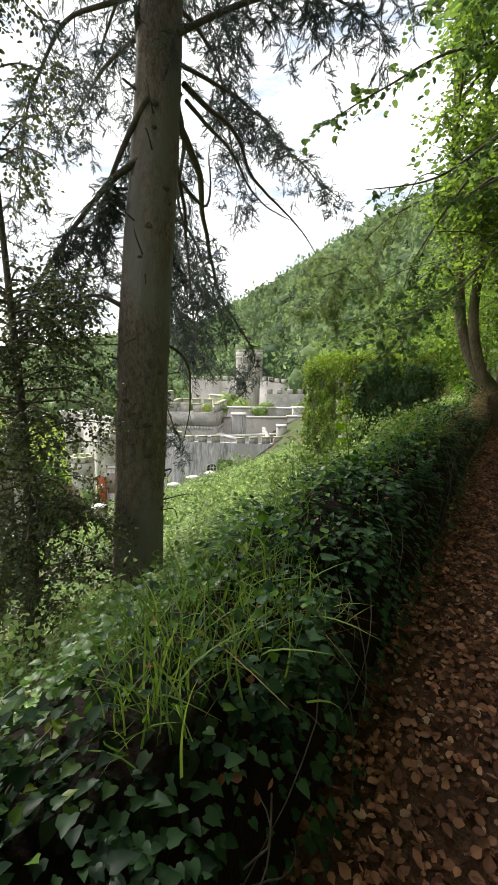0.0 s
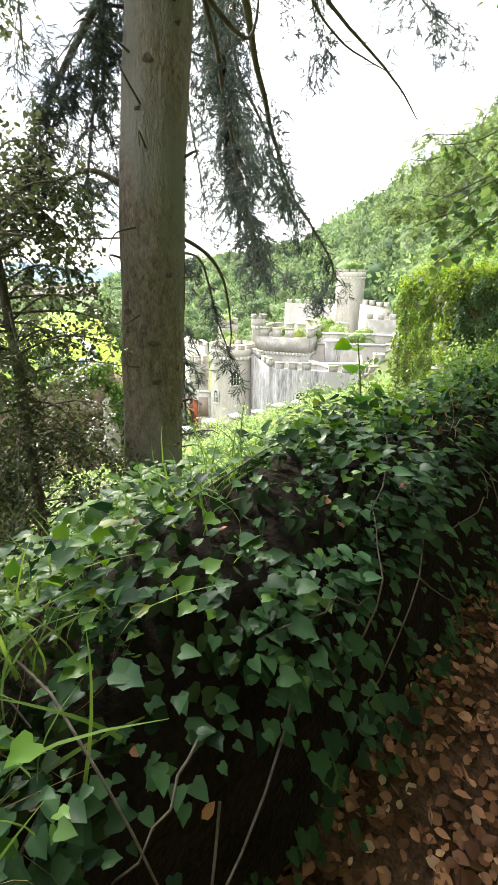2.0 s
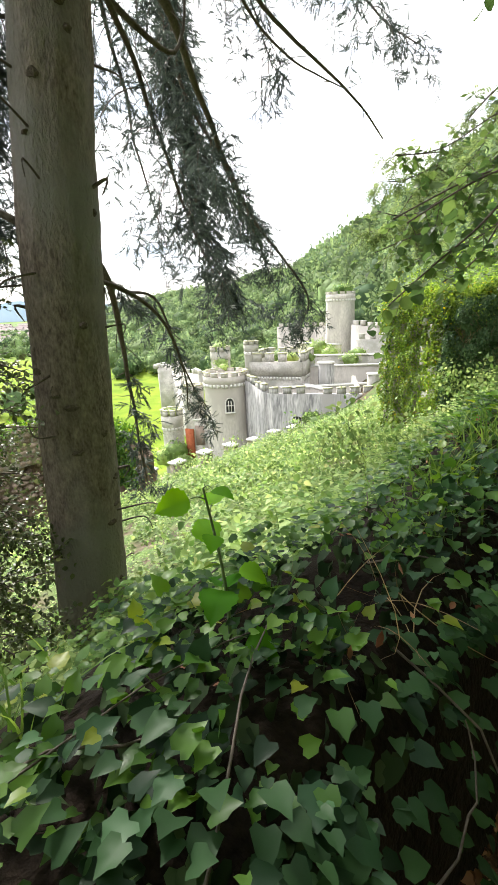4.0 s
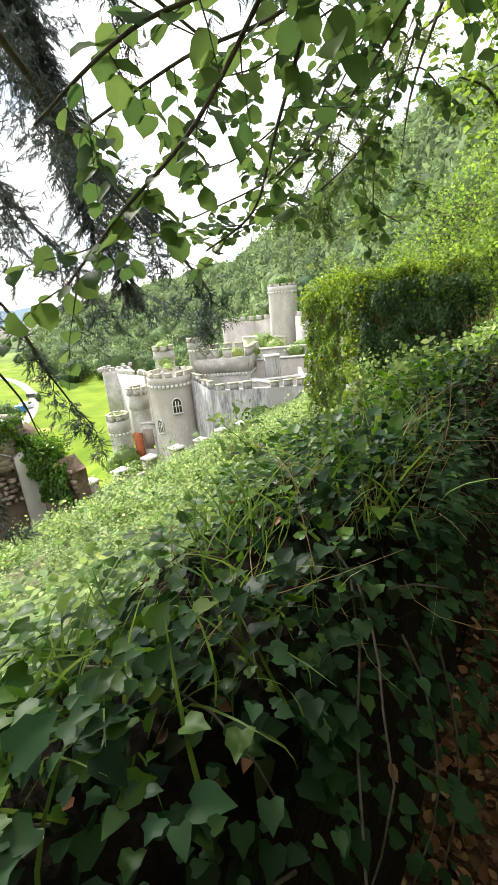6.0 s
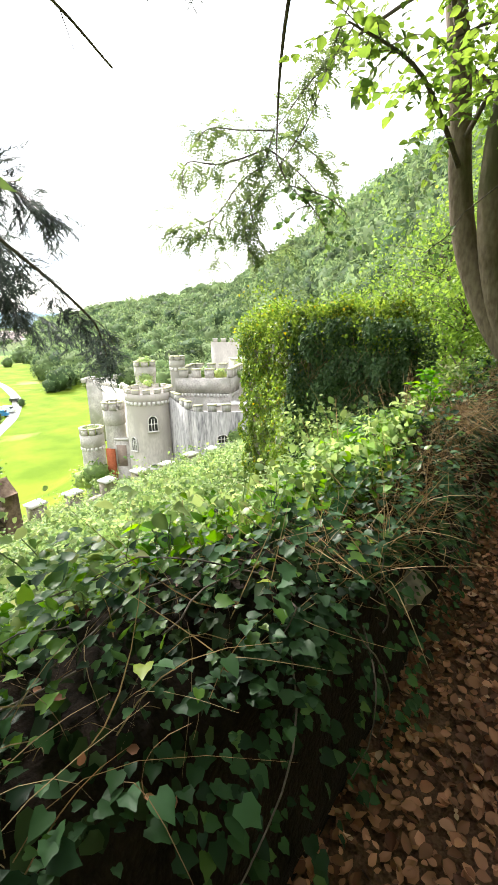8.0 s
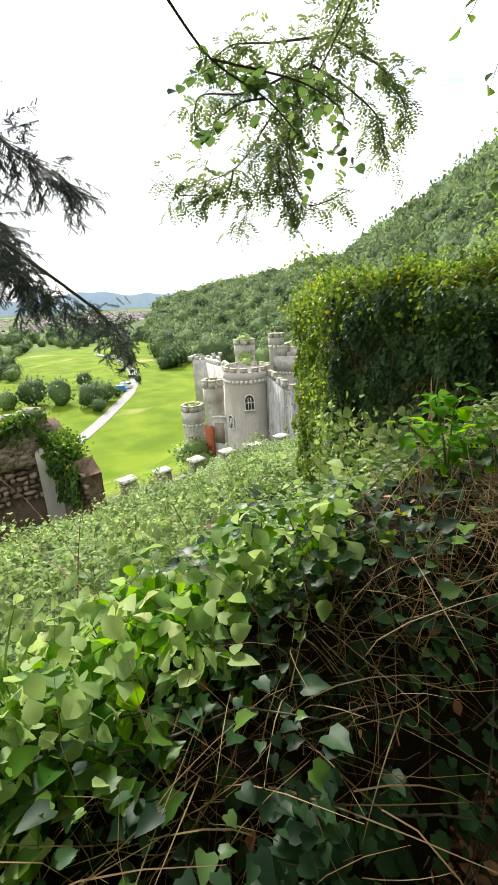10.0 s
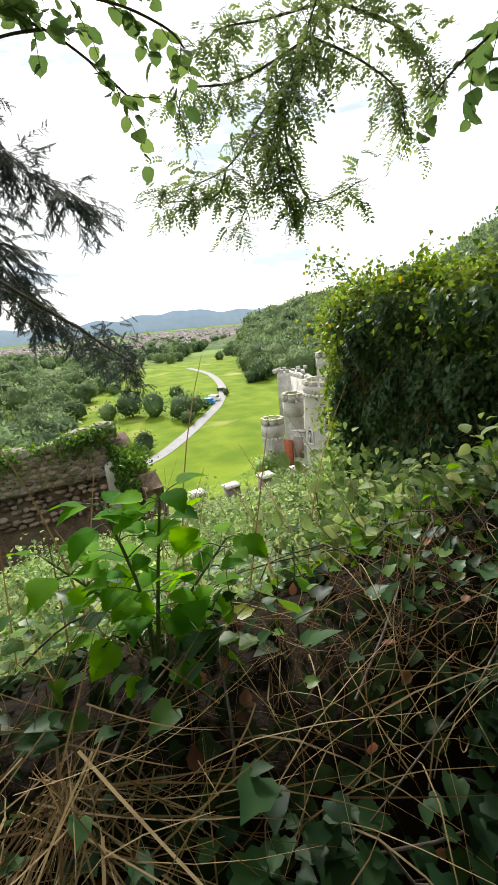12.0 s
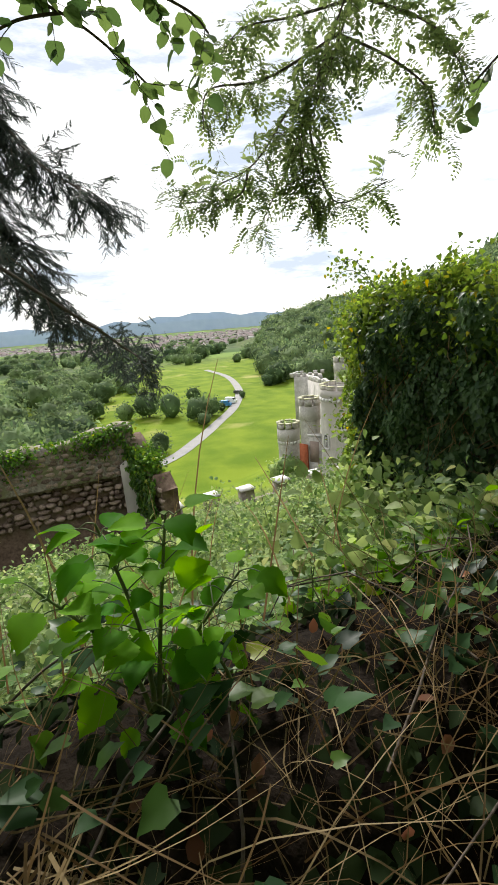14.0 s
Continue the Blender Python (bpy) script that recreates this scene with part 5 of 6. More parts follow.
for i, pts in enumerate(AL):
    line = curve_points(pts, 7)
    part("branch", data("ash_branch", *tube(line, np.linspace(0.07 if i == 0 else 0.014, 0.004, len(line)), 7), M_TWIG, True), ash)
    tb, lv = sprays(line, 0.055, 0.34, 5, PIN, (0.12, 0.19), 0.15, 0.9, 0.8 if i == 0 else 0.6 if i == 10 else 0.05, 0.003)
    part("twig_spray", data("ash_twigs", *tb, M_TWIG), ash, kind="stuff")
    part("leaves", data("ash_leaves", *lv, M_ASH), ash, "small feathered leaves", kind="stuff")

# ---- the forked beech ----
beech = thing("beech_tree", "forked smooth-barked beech beside the path", "tree", at=(-0.2, 10.25, -0.2))
BL = [
    ([(-0.12, 10.3, -0.5), (-0.16, 10.26, 0.1), (-0.3, 10.22, 0.62), (-0.66, 10.2, 1.15), (-0.93, 10.2, 1.75), (-1.05, 10.2, 2.3), (-1.16, 10.2, 3.3), (-1.3, 10.2, 4.3), (-1.6, 10.2, 7.5)], [0.34, 0.26, 0.2, 0.155, 0.13, 0.12, 0.11, 0.10, 0.05]),
    ([(-0.1, 10.3, 0.0), (-0.1, 10.28, 0.6), (-0.14, 10.27, 1.3), (-0.1, 10.27, 2.4), (0.05, 10.3, 4.2), (0.2, 10.4, 7.5)], [0.22, 0.17, 0.13, 0.115, 0.10, 0.05]),
    ([(-0.42, 10.14, 0.75), (-0.6, 10.1, 1.25), (-0.74, 10.08, 1.85), (-0.78, 10.08, 2.5), (-0.72, 10.1, 3.6), (-0.85, 10.1, 5.8)], [0.10, 0.12, 0.115, 0.105, 0.09, 0.04]),
    ([(-0.2, 10.08, 0.4), (-0.1, 10.05, 0.9), (0.02, 10.06, 1.4), (-0.05, 10.1, 1.8)], [0.015, 0.018, 0.016, 0.012]),
]
for pts, rad in BL:
    line = curve_points(pts, 8)
    part("stem", data("beech_stem", *tube(line, np.interp(np.linspace(0, 1, len(line)), np.linspace(0, 1, len(rad)), rad) * 0.86, 18), M_BEECH, True), beech)
bl, bt_ = [], []
for k in range(80):
    st = BL[k % 3][0]
    z = rng.uniform(2.4, 7.0)
    b = np.array([np.interp(z, [p[2] for p in st], [p[i] for p in st]) for i in range(3)])
    a = rng.uniform(-2.9, -0.2) if k % 4 else rng.uniform(0, 6.28)
    ln = rng.uniform(1.3, 3.4)
    e = b + np.array([math.cos(a) * ln, math.sin(a) * ln, rng.uniform(-0.2, 0.6)])
    if z < 7.0 and e[0] < -1.4:
        e[0] = -1.2 + rng.normal() * 0.2
    line = curve_points([b, (b + e) / 2 + np.array([0, 0, 0.25]), e], 6)
    bt_.append(tube(line, np.linspace(0.028, 0.005, len(line)), 5))
    tb, lv = sprays(line, 0.06, 0.55, 9, OVATE, (0.055, 0.10), 0.25, 0.75, 0.2, 0.004)
    bt_.append(tb)
    bl.append(lv)
part("branchwork", data("beech_limbs", *join(bt_), M_TWIG), beech)
part("leaves", data("beech_leaves", *join(bl), M_BEECHLEAF), beech, "bright translucent green leaves", kind="stuff")

# ---- young woodland on the bank beyond, and unseen trees added to shade the path ----
def young_tree(x, y, h, spread, n, label, mat=M_BEECHLEAF, size=(0.09, 0.17), low=0.25, edge=-1e3):
    z = float(ground_z(x, y))
    t = thing("young_tree", label, "tree", "woodland trees", at=(x, y, z))
    part("trunk", data("trunk", *tube(curve_points([(x, y, z - 0.3), (x + 0.1, y, z + h * 0.4), (x - 0.1, y + 0.1, z + h)], 5), np.linspace(0.05 + h * 0.008, 0.015, 11), 7), M_BEECH, True), t)
    C = np.column_stack([x + rng.normal(size=70) * spread * 0.5, y + rng.normal(size=70) * spread * 0.5, z + h * (low + (1.05 - low) * rng.random(70) ** 0.8)])
    C[:, 0] = np.maximum(C[:, 0], np.where(C[:, 2] < 5.9, edge, edge - 2.6) + 0.7 * rng.random(70))
    limbs = [tube(curve_points([(x, y, max(z + 0.3, c[2] - 0.5)), tuple((np.array([x, y, c[2] - 0.2]) + c) / 2), tuple(c)], 3), np.linspace(0.02, 0.005, 7), 4) for c in C[::2]]
    part("branchwork", data("limbs", *join(limbs), M_TWIG), t)
    part("leaves", data("leaves", *leaf_cloud(C, spread * 0.16, n // 70, OVATE, size, 0.3, 0.6), mat), t, kind="stuff")


for az, r, h, s in ((-3, 14, 5, 1.8), (4, 15.5, 4, 1.6), (7, 18, 5.5, 2.0), (10, 15, 3.0, 1.4), (12, 20, 6, 2.2), (15, 17, 3.4, 1.5), (9, 25, 8, 2.8), (16, 24, 6, 2.4), (3, 22, 8, 2.6), (-4, 20, 8, 2.6), (20, 22, 4.2, 1.8), (13, 30, 8, 3.0), (19, 31, 7, 3.0), (23, 30, 6, 2.5), (6, 34, 9, 3.2), (-1, 30, 10, 3.2), (-8, 16, 6, 2.2)):
    x, y = place_at(az, r)
    young_tree(x, y, h, s, 2600, "leafy young tree on the wooded bank", low=0.12)
# trees out of view, added so that their crowns keep light off the path
for x, y, h, n in ((3.2, -2, 8, 9000), (3.6, 0.4, 8.5, 11000), (3.4, 0.0, 8, 7000), (2.5, -1.2, 8.5, 11000), (2.5, 0.9, 9, 11000), (5.0, 9.5, 8, 4200), (3.8, 12.5, 8, 6000), (5.5, 0, 9, 9000), (7.0, 8, 9, 4200), (2.8, -5, 8, 8000), (2.0, -8, 8, 8000), (-2.5, -11.5, 7, 5000)):
    young_tree(x, y, h, 3.4, n, "unseen broadleaf tree added to shade the path", size=(0.16, 0.30), low=0.2, edge=2.1 if x > 0 else -9)


# ---- the ivy-clad ruined wall ----
ivyruin = thing("ivy_ruin", "square stump of ruined wall covered in ivy", "ruin", at=(-2.8, 11.5, -1.2))
RC = [Vector((-1.5, 10.95)), Vector((-3.4, 11.3)), Vector((-5.4, 12.75)), Vector((-2.8, 13.6))]
RTOP = 0.98
V = []
for zz in (-2.2, RTOP):
    V += [(p.x, p.y, zz) for p in RC]
part("core", data("ruin_core", V, [(0, 1, 5, 4), (1, 2, 6, 5), (2, 3, 7, 6), (3, 0, 4, 7), (4, 5, 6, 7)], M_ROUGHSTONE), ivyruin)


def face_leaves(a, b, z0, z1, n, depth, template, size, top=0.0):
    """Ivy on an upright face from a to b, lying like shingles."""
    u, v = rng.random(n), rng.random(n)
    d = b - a
    nr = Vector((d.y, -d.x)).normalized()
    if nr.dot(Vector((-0.1, 8.0)) - a) < 0:
        nr = -nr
    lift = depth * (0.25 + 0.75 * np.array([0.5 + noise.noise(Vector((i * 3.2, j * 3.2 * (z1 - z0), 3))) for i, j in zip(u * d.length, v)]))
    P = np.column_stack([a.x + d.x * u + nr.x * lift, a.y + d.y * u + nr.y * lift, z0 + (z1 - z0) * v + rng.normal(size=n) * 0.04])
    Nn = np.column_stack([nr.x + rng.normal(size=n) * 0.45, nr.y + rng.normal(size=n) * 0.45, 0.5 + rng.normal(size=n) * 0.4])
    A = np.column_stack([rng.normal(size=n) * 0.6, rng.normal(size=n) * 0.6, -1 + rng.normal(size=n) * 0.35])
    return scatter(*template, P, A, Nn, rng.uniform(*size, n))


# sun and shade painted into the ivy: dark front, bright side and top
part("ivy", data("ivy_front", *face_leaves(RC[0], RC[1], -0.9, RTOP + 0.12, 16000, 0.40, IVY_S, (0.028, 0.062)), M_IVYSHADED), ivyruin, "ivy on the shaded face, its shade painted in darker green", kind="stuff")
part("ivy", data("ivy_side", *join([face_leaves(RC[1], RC[2], -2.0, RTOP + 0.1, 13000, 0.24, IVY_S, (0.028, 0.062)), face_leaves(RC[1] + Vector((0.35, -0.06)), RC[1], -1.2, RTOP + 0.12, 1000, 0.3, IVY_S, (0.05, 0.10))]), M_IVYLIGHT), ivyruin, "ivy on the lit face, its sunlight painted in yellow-green", kind="stuff")
part("ivy", data("ivy_back", *join([face_leaves(RC[2], RC[3], -2.0, RTOP, 2200, 0.2, IVY_S, (0.06, 0.11)), face_leaves(RC[3], RC[0], -1.0, RTOP, 4000, 0.2, IVY_S, (0.05, 0.09))]), M_IVY), ivyruin, kind="stuff")
n = 10000
u, v = rng.random(n), rng.random(n)
bl0 = np.array([(RC[0].lerp(RC[1], a)).lerp(RC[3].lerp(RC[2], a), b)[:] for a, b in zip(u, v)])
P = np.column_stack([bl0, RTOP + 0.02 + np.abs(rng.normal(size=n)) * 0.10 + 0.3 * np.array([0.35 + noise.noise(Vector((p[0] * 2.0, p[1] * 2.0, 7))) for p in bl0])])
part("ivy", data("ivy_top", *scatter(*IVY_S, P, rand_dirs(n), rand_dirs(n, 1.6), rng.uniform(0.03, 0.062, n)), M_IVYLIGHT), ivyruin, "ivy growth along the top, painted in the sunlit green", kind="stuff")
sh, shl = [], []
for k in range(30):
    a, b = rng.random(), rng.random() ** 2
    p = (RC[0].lerp(RC[1], a)).lerp(RC[3].lerp(RC[2], a), b)
    base = np.array([p.x, p.y, RTOP])
    tip = base + np.array([rng.normal() * 0.14, rng.normal() * 0.14, rng.uniform(0.15, 0.4)])
    line = curve_points([base, (base + tip) / 2, tip], 4)
    sh.append(tube(line, np.linspace(0.006, 0.002, len(line)), 4))
    shl.append(leaf_cloud(line[2:], 0.05, 5, OVATE, (0.03, 0.055), 0.2, 0.7))
for pts in ([(-3.9, 11.7, 1.3), (-4.3, 11.7, 1.55), (-4.75, 11.75, 1.5)], [(-3.6, 11.4, 1.3), (-3.9, 11.4, 1.6), (-4.2, 11.4, 1.62)]):
    line = curve_points(pts, 5)
    sh.append(tube(line, np.linspace(0.006, 0.002, len(line)), 4))
    shl.append(leaf_cloud(line[3:], 0.06, 8, OVATE, (0.035, 0.06), 0.3, 0.7))
for piece_ in sh:
    part("shoot", data("ivy_shoot", *piece_, M_STEM), ivyruin)
part("leaves", data("ivy_shoot_leaves", *join(shl), M_IVYLIGHT), ivyruin, "upright leafy shoots", kind="stuff")
mound = []
for k in range(46):
    a, b = rng.random(), rng.random() ** 1.5 * 0.7
    p = (RC[0].lerp(RC[1], a)).lerp(RC[3].lerp(RC[2], a), b)
    h = 0.22 * (0.5 + noise.noise(Vector((p.x * 1.3, p.y * 1.3, 11)))) + rng.uniform(0, 0.14)
    mound += [(p.x, p.y - 0.05, RTOP + h * q) for q in (0.3, 0.7, 1.0)]
part("ivy", data("ivy_mounds", *leaf_cloud(np.array(mound), 0.09, 34, IVY_S, (0.026, 0.055), 0.3, 0.8), M_IVYLIGHT), ivyruin, "rounded mounds of ivy on top", kind="stuff")
edge = [RC[0].lerp(RC[1], k / 15) for k in range(16)] + [RC[1].lerp(RC[2], k / 12) for k in range(13)]
bulge = np.array([(p.x + rng.normal() * 0.08, p.y - 0.12 + rng.normal() * 0.08, RTOP - 0.05 + rng.normal() * 0.1) for p in edge for _ in range(2)])
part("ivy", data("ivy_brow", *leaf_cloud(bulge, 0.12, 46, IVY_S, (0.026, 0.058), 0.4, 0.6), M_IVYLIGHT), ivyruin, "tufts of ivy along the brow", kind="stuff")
for cc, n_, sp in (((-4.8, 12.5, 1.08), 20, (0.2, 0.15, 0.12)), ((-4.1, 11.95, 1.12), 18, (0.2, 0.15, 0.12)), ((-2.3, 11.2, 1.08), 20, (0.35, 0.1, 0.08)), ((-3.4, 11.4, 1.05), 14, (0.12, 0.1, 0.12)), ((-5.15, 12.75, 0.5), 14, (0.08, 0.08, 0.4)), ((-4.5, 12.2, 0.3), 16, (0.15, 0.1, 0.4))):
    P = np.array(cc) + rng.normal(size=(n_, 3)) * np.array(sp)
    part("ivy", data("ivy_bulge", *leaf_cloud(P, 0.11, 46, IVY_S, (0.028, 0.06), 0.4, 0.7), M_IVYLIGHT), ivyruin, "bulging clump of bright ivy", kind="stuff")
dv = []
for k in range(120):
    p = RC[0].lerp(RC[1], rng.uniform(0.05, 0.95))
    z = rng.uniform(-0.2, 1.0)
    pts = [(p.x, p.y - 0.2, z)]
    for q in range(4):
        pts.append((pts[-1][0] + rng.normal() * 0.07, pts[-1][1] - 0.02 + rng.normal() * 0.02, pts[-1][2] - rng.uniform(0.05, 0.16)))
    dv.append(tube(pts, np.linspace(0.005, 0.002, 5), 4))
part("vines", data("ruin_vines", *join(dv), M_STRAW), ivyruin, "dry trailing stems over the shaded face", kind="stuff")
corner = np.array([(RC[1].x - 0.05 + rng.normal() * 0.14, RC[1].y - 0.1 + rng.normal() * 0.1, rng.uniform(-1.0, RTOP)) for _ in range(46)])
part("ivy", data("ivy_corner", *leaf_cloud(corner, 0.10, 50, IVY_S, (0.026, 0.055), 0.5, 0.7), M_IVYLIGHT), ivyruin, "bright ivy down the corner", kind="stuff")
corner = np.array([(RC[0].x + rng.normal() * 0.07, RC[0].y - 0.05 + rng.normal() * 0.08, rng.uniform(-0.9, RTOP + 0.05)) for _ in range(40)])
part("ivy", data("ivy_end", *leaf_cloud(corner, 0.10, 50, IVY_S, (0.028, 0.058), 0.5, 0.7), M_IVYSHADED), ivyruin, "ivy wrapped round the near corner", kind="stuff")
foot = np.array([(RC[0].lerp(RC[1], rng.random())[:] + (0,)) for _ in range(60)]) + np.column_stack([rng.normal(size=60) * 0.1, -0.25 - 0.5 * rng.random(60), -0.55 + 0.35 * rng.random(60)])
part("ivy", data("ivy_foot", *leaf_cloud(foot, 0.16, 26, OVATE, (0.05, 0.09), 0.2, 0.7), M_NETTLE), ivyruin, "pale weeds at the foot", kind="stuff")
# bare masonry showing at the lit corner
sv, sf = boxes([((0, 0, 0), (0.13, 0.10, 0.075), 0)])
ms = data("stone", sv, sf, M_STONE)
for k in range(14):
    p = RC[1].lerp(RC[2], 0.05 + 0.25 * rng.random())
    part("stone", ms, ivyruin, m=Matrix.Translation((p.x - 0.02, p.y - 0.05, -0.9 + 0.12 * k)) @ Matrix.Rotation(2.4 + rng.normal() * 0.1, 4, "Z"))

# ivy and creepers on the roofless ruin
n = 12000
u = rng.random(n)
side = rng.random(n) < 0.6
P = np.where(side[:, None], np.column_stack([-20.3 + 0.6 * u, 4.4 + 7.6 * u, np.zeros(n)]), np.column_stack([-19.7 + 3.1 * u, 12.05 + 0.5 * u, np.zeros(n)]))
top = np.where(side, np.interp(u, [0, 0.4, 0.8, 1], [-3.7, -3.35, -3.1, -2.85]), np.interp(u, [0, 0.3, 1], [-3.2, -4.0, -4.5]))
keepm = np.array([noise.noise(Vector((a * 0.9, b * 0.9, 5))) for a, b in P[:, :2]]) > -0.05
P[:, 2] = top - np.abs(rng.normal(size=n)) * 0.5 + 0.12
P[:, :2] += rng.normal(size=(n, 2)) * 0.28 + np.array([0.35, -0.1])
P = P[keepm]
part("ivy", data("ruin_ivy", *scatter(*IVY_S, P, rand_dirs(len(P), -0.8), rand_dirs(len(P), 0.4) + np.array([0.8, 0, 0]), rng.uniform(0.07, 0.16, len(P))), M_IVYCREST), ruin2, "yellow-green ivy over the broken top", kind="stuff")
side = join([face_leaves(Vector((-19.5, 11.62)), Vector((-18.2, 11.83)), -5.6, -3.6, 900, 0.3, IVY_S, (0.10, 0.2)), face_leaves(Vector((-18.4, 11.8)), Vector((-16.6, 12.1)), -6.6, -4.7, 1300, 0.3, IVY_S, (0.10, 0.2))])
part("ivy", data("side_ivy", *side, M_IVYCREST), ruin2, "ivy hanging over the side wall", kind="stuff")

# plants growing on the castle walls
spots = []
for x, y, z, s in ((-46.0, 45.5, -4.6, 1.1), (-44.6, 44.3, -6.6, 1.0), (-43.2, 43.4, -6.9, 0.8), (-39.5, 50.5, -6.3, 1.3), (-37.4, 50.8, -6.2, 1.0), (-36.0, 52.8, -6.4, 0.9), (-49.8, 83.6, 2.9, 1.6), (-48.5, 84.0, 3.0, 1.3), (-41, 66, -7.4, 1.6), (-36, 64, -8, 1.4), (-46, 70, -7, 1.8), (-31, 69, -7.6, 1.4), (-29, 43.4, -11.9, 1.2), (-27.2, 44.8, -12.0, 1.0), (-48.9, 38.2, -12.9, 1.0), (-46.4, 36.4, -17.5, 1.8), (-48, 36, -18.5, 1.8), (-39, 35, -17.2, 1.3), (-35, 33, -16.5, 1.3), (-44, 36, -18.5, 1.5), (-52, 76, -8, 2.0), (-38, 70, -8, 1.5)):
    spots.append((x, y, z, s, 0.8))
wallplants = crown_mass("wall_plants", "bushes and weeds rooted on the castle walls", spots, M_NETTLE)

# ---- undergrowth on the slope ----
def nettle(levels=7, leaf=0.34):
    """A leafy stem, 1 tall along z."""
    V, F, o = [], [], 0
    for k in range(levels):
        z = 0.2 + 0.8 * k / (levels - 1)
        s = leaf * (1 - 0.55 * k / (levels - 1))
        for q in range(2):
            a = k * 1.57 + q * math.pi
            A = np.array([[math.cos(a), math.sin(a), -0.25]])
            v, f = scatter(SMALL[0] * np.array([1, 1.25, 1]), SMALL[1], np.array([[0, 0, z]]), A, np.array([[0, 0, 1.0]]), s)
            V.append(v)
            F.append(f + o)
            o += len(v)
    v = np.array([(0.012, 0, 0), (-0.008, 0.01, 0), (0, 0, 1.0)])
    V.append(v)
    F.append(np.array([[0, 1, 2]]) + o)
    return np.concatenate(V), np.concatenate(F)


NET, NET2 = nettle(), nettle(10, 0.19)
und = thing("undergrowth", "pale green brambles and nettles on the slope", "plants", kind="stuff")
for n, x0, x1, y0, y1, s0, s1 in ((8500, -5.5, -1.25, -3, 13, 0.22, 0.62), (6500, -12, -5, -2, 20, 0.25, 0.6), (7000, -28, -11, 0, 40, 0.25, 0.6)):
    x, y = rng.uniform(x0, x1, n), rng.uniform(y0, y1, n)
    dens = np.array([noise.noise(Vector((a * 0.35, b * 0.35, 2))) for a, b in zip(x, y)])
    bare = (np.hypot(x + 7.5, (y - 3.5) * 0.8) < 4.0) & (rng.random(n) < 0.75)
    ok = (dens > -0.35) & ~bare & ~((x < -15) & (x > -21) & (y > 3.5) & (y < 13)) & ~((x > -5.2) & (x < -1.4) & (y > 10.8) & (y < 13.2)) & ~((x < -21.2) & (x > -24.5))
    x, y = x[ok], y[ok]
    m = len(x)
    hgt = rng.uniform(s0, s1, m) * (0.85 + 0.9 * dens[ok])
    P = np.column_stack([x, y, ground_z(x, y) - 0.05])
    up = np.column_stack([rng.normal(size=m) * 0.16, rng.normal(size=m) * 0.16, np.ones(m)])
    tmpl = NET2 if x1 > -5 else NET
    v, f = scatter(tmpl[0][:, [2, 0, 1]], tmpl[1], P, up, rand_dirs(m) * np.array([1, 1, 0.1]), hgt)
    part("stem_mass", data("undergrowth", v, f, M_NETTLE), und, kind="stuff")
cl = []
for k in range(420):
    x, y = -1.5 - 11.5 * rng.random() ** 1.3, rng.uniform(1.5, 19)
    if (-5.2 < x < -1.4 and 10.8 < y < 13.2) or math.hypot(x + 7.5, (y - 3.5) * 0.8) < 3.4:
        continue
    r = rng.uniform(0.12, 0.34) * (1 if x > -5 else 1.25)
    c = np.array([x, y, float(ground_z(x, y)) + rng.uniform(0.1, 0.3) + 0.12])
    d = rand_dirs(9, 0.5)
    cl.append(leaf_cloud(c + d * r * np.array([1, 1, 0.7]), r * 0.32, 13, OVATE, (0.035, 0.075) if x > -5 else (0.06, 0.13), 0.15, 0.45))
part("leaves", data("bramble_mounds", *join(cl), M_NETTLE), und, "rounded pale mounds of bramble", kind="stuff")
bs, bt2 = [], []
for k in range(70):
    x, y = rng.uniform(-14, -1.6), rng.uniform(3, 18)
    z = float(ground_z(x, y))
    h = rng.uniform(0.5, 1.3)
    line = curve_points([(x, y, z), (x + rng.normal() * 0.1, y + rng.normal() * 0.1, z + h * 0.6), (x + rng.normal() * 0.25, y + rng.normal() * 0.25, z + h)], 5)
    bt2.append(tube(line, np.linspace(0.008, 0.003, len(line)), 4))
    bs.append(leaf_cloud(line[4:], 0.13, 9, OVATE, (0.05, 0.11), 0.2, 0.6))
part("canes", data("bramble_canes", *join(bt2), M_STEM), und, kind="stuff")
part("leaves", data("bramble_leaves", *join(bs), M_NETTLE), und, kind="stuff")

# ---- ivy over the low wall ----
ivy = thing("ivy", "dark glossy ivy trailing over the low wall", "ivy", at=(-0.5, 3, -0.15))


def wall_frame(y, s):
    e = 0.02
    a, b = np.column_stack(wall_point(y, np.clip(s - e, 0, 1))), np.column_stack(wall_point(y, np.clip(s + e, 0, 1)))
    t = unit(b - a)
    return np.column_stack(wall_point(y, s)), np.column_stack([t[:, 2], np.zeros(len(t)), -t[:, 0]])


n = 74000
y, s = rng.uniform(WY0, WY1, n), rng.beta(1.25, 1.1, n) * 0.97 + 0.02
clump = np.array([noise.noise(Vector((a * 1.7, b * 4, 1))) for a, b in zip(y, s)])
dry = np.interp(y, [4.5, 6, 7, 7.7, 8.0, 8.7, 9.2, 10], [0.1, 0.25, 0.4, 0.55, 0.85, 0.85, 0.55, 0.3]) * ((s > 0.47) & (s < 0.85))
ok = (clump > -0.5) & (rng.random(n) > dry) & ((s > 0.40) | (rng.random(n) < 0.15))
y, s = y[ok], s[ok]
n = len(y)
relief = np.array([noise.noise(Vector((a * 2.6, b * 6.0, 5))) + 0.5 * noise.noise(Vector((a * 6.5, b * 13.0, 8))) for a, b in zip(y, s)])
ok = (relief > -0.12) | (rng.random(n) < 0.22)
y, s, relief = y[ok], s[ok], relief[ok]
n = len(y)
P, Nn = wall_frame(y, s)
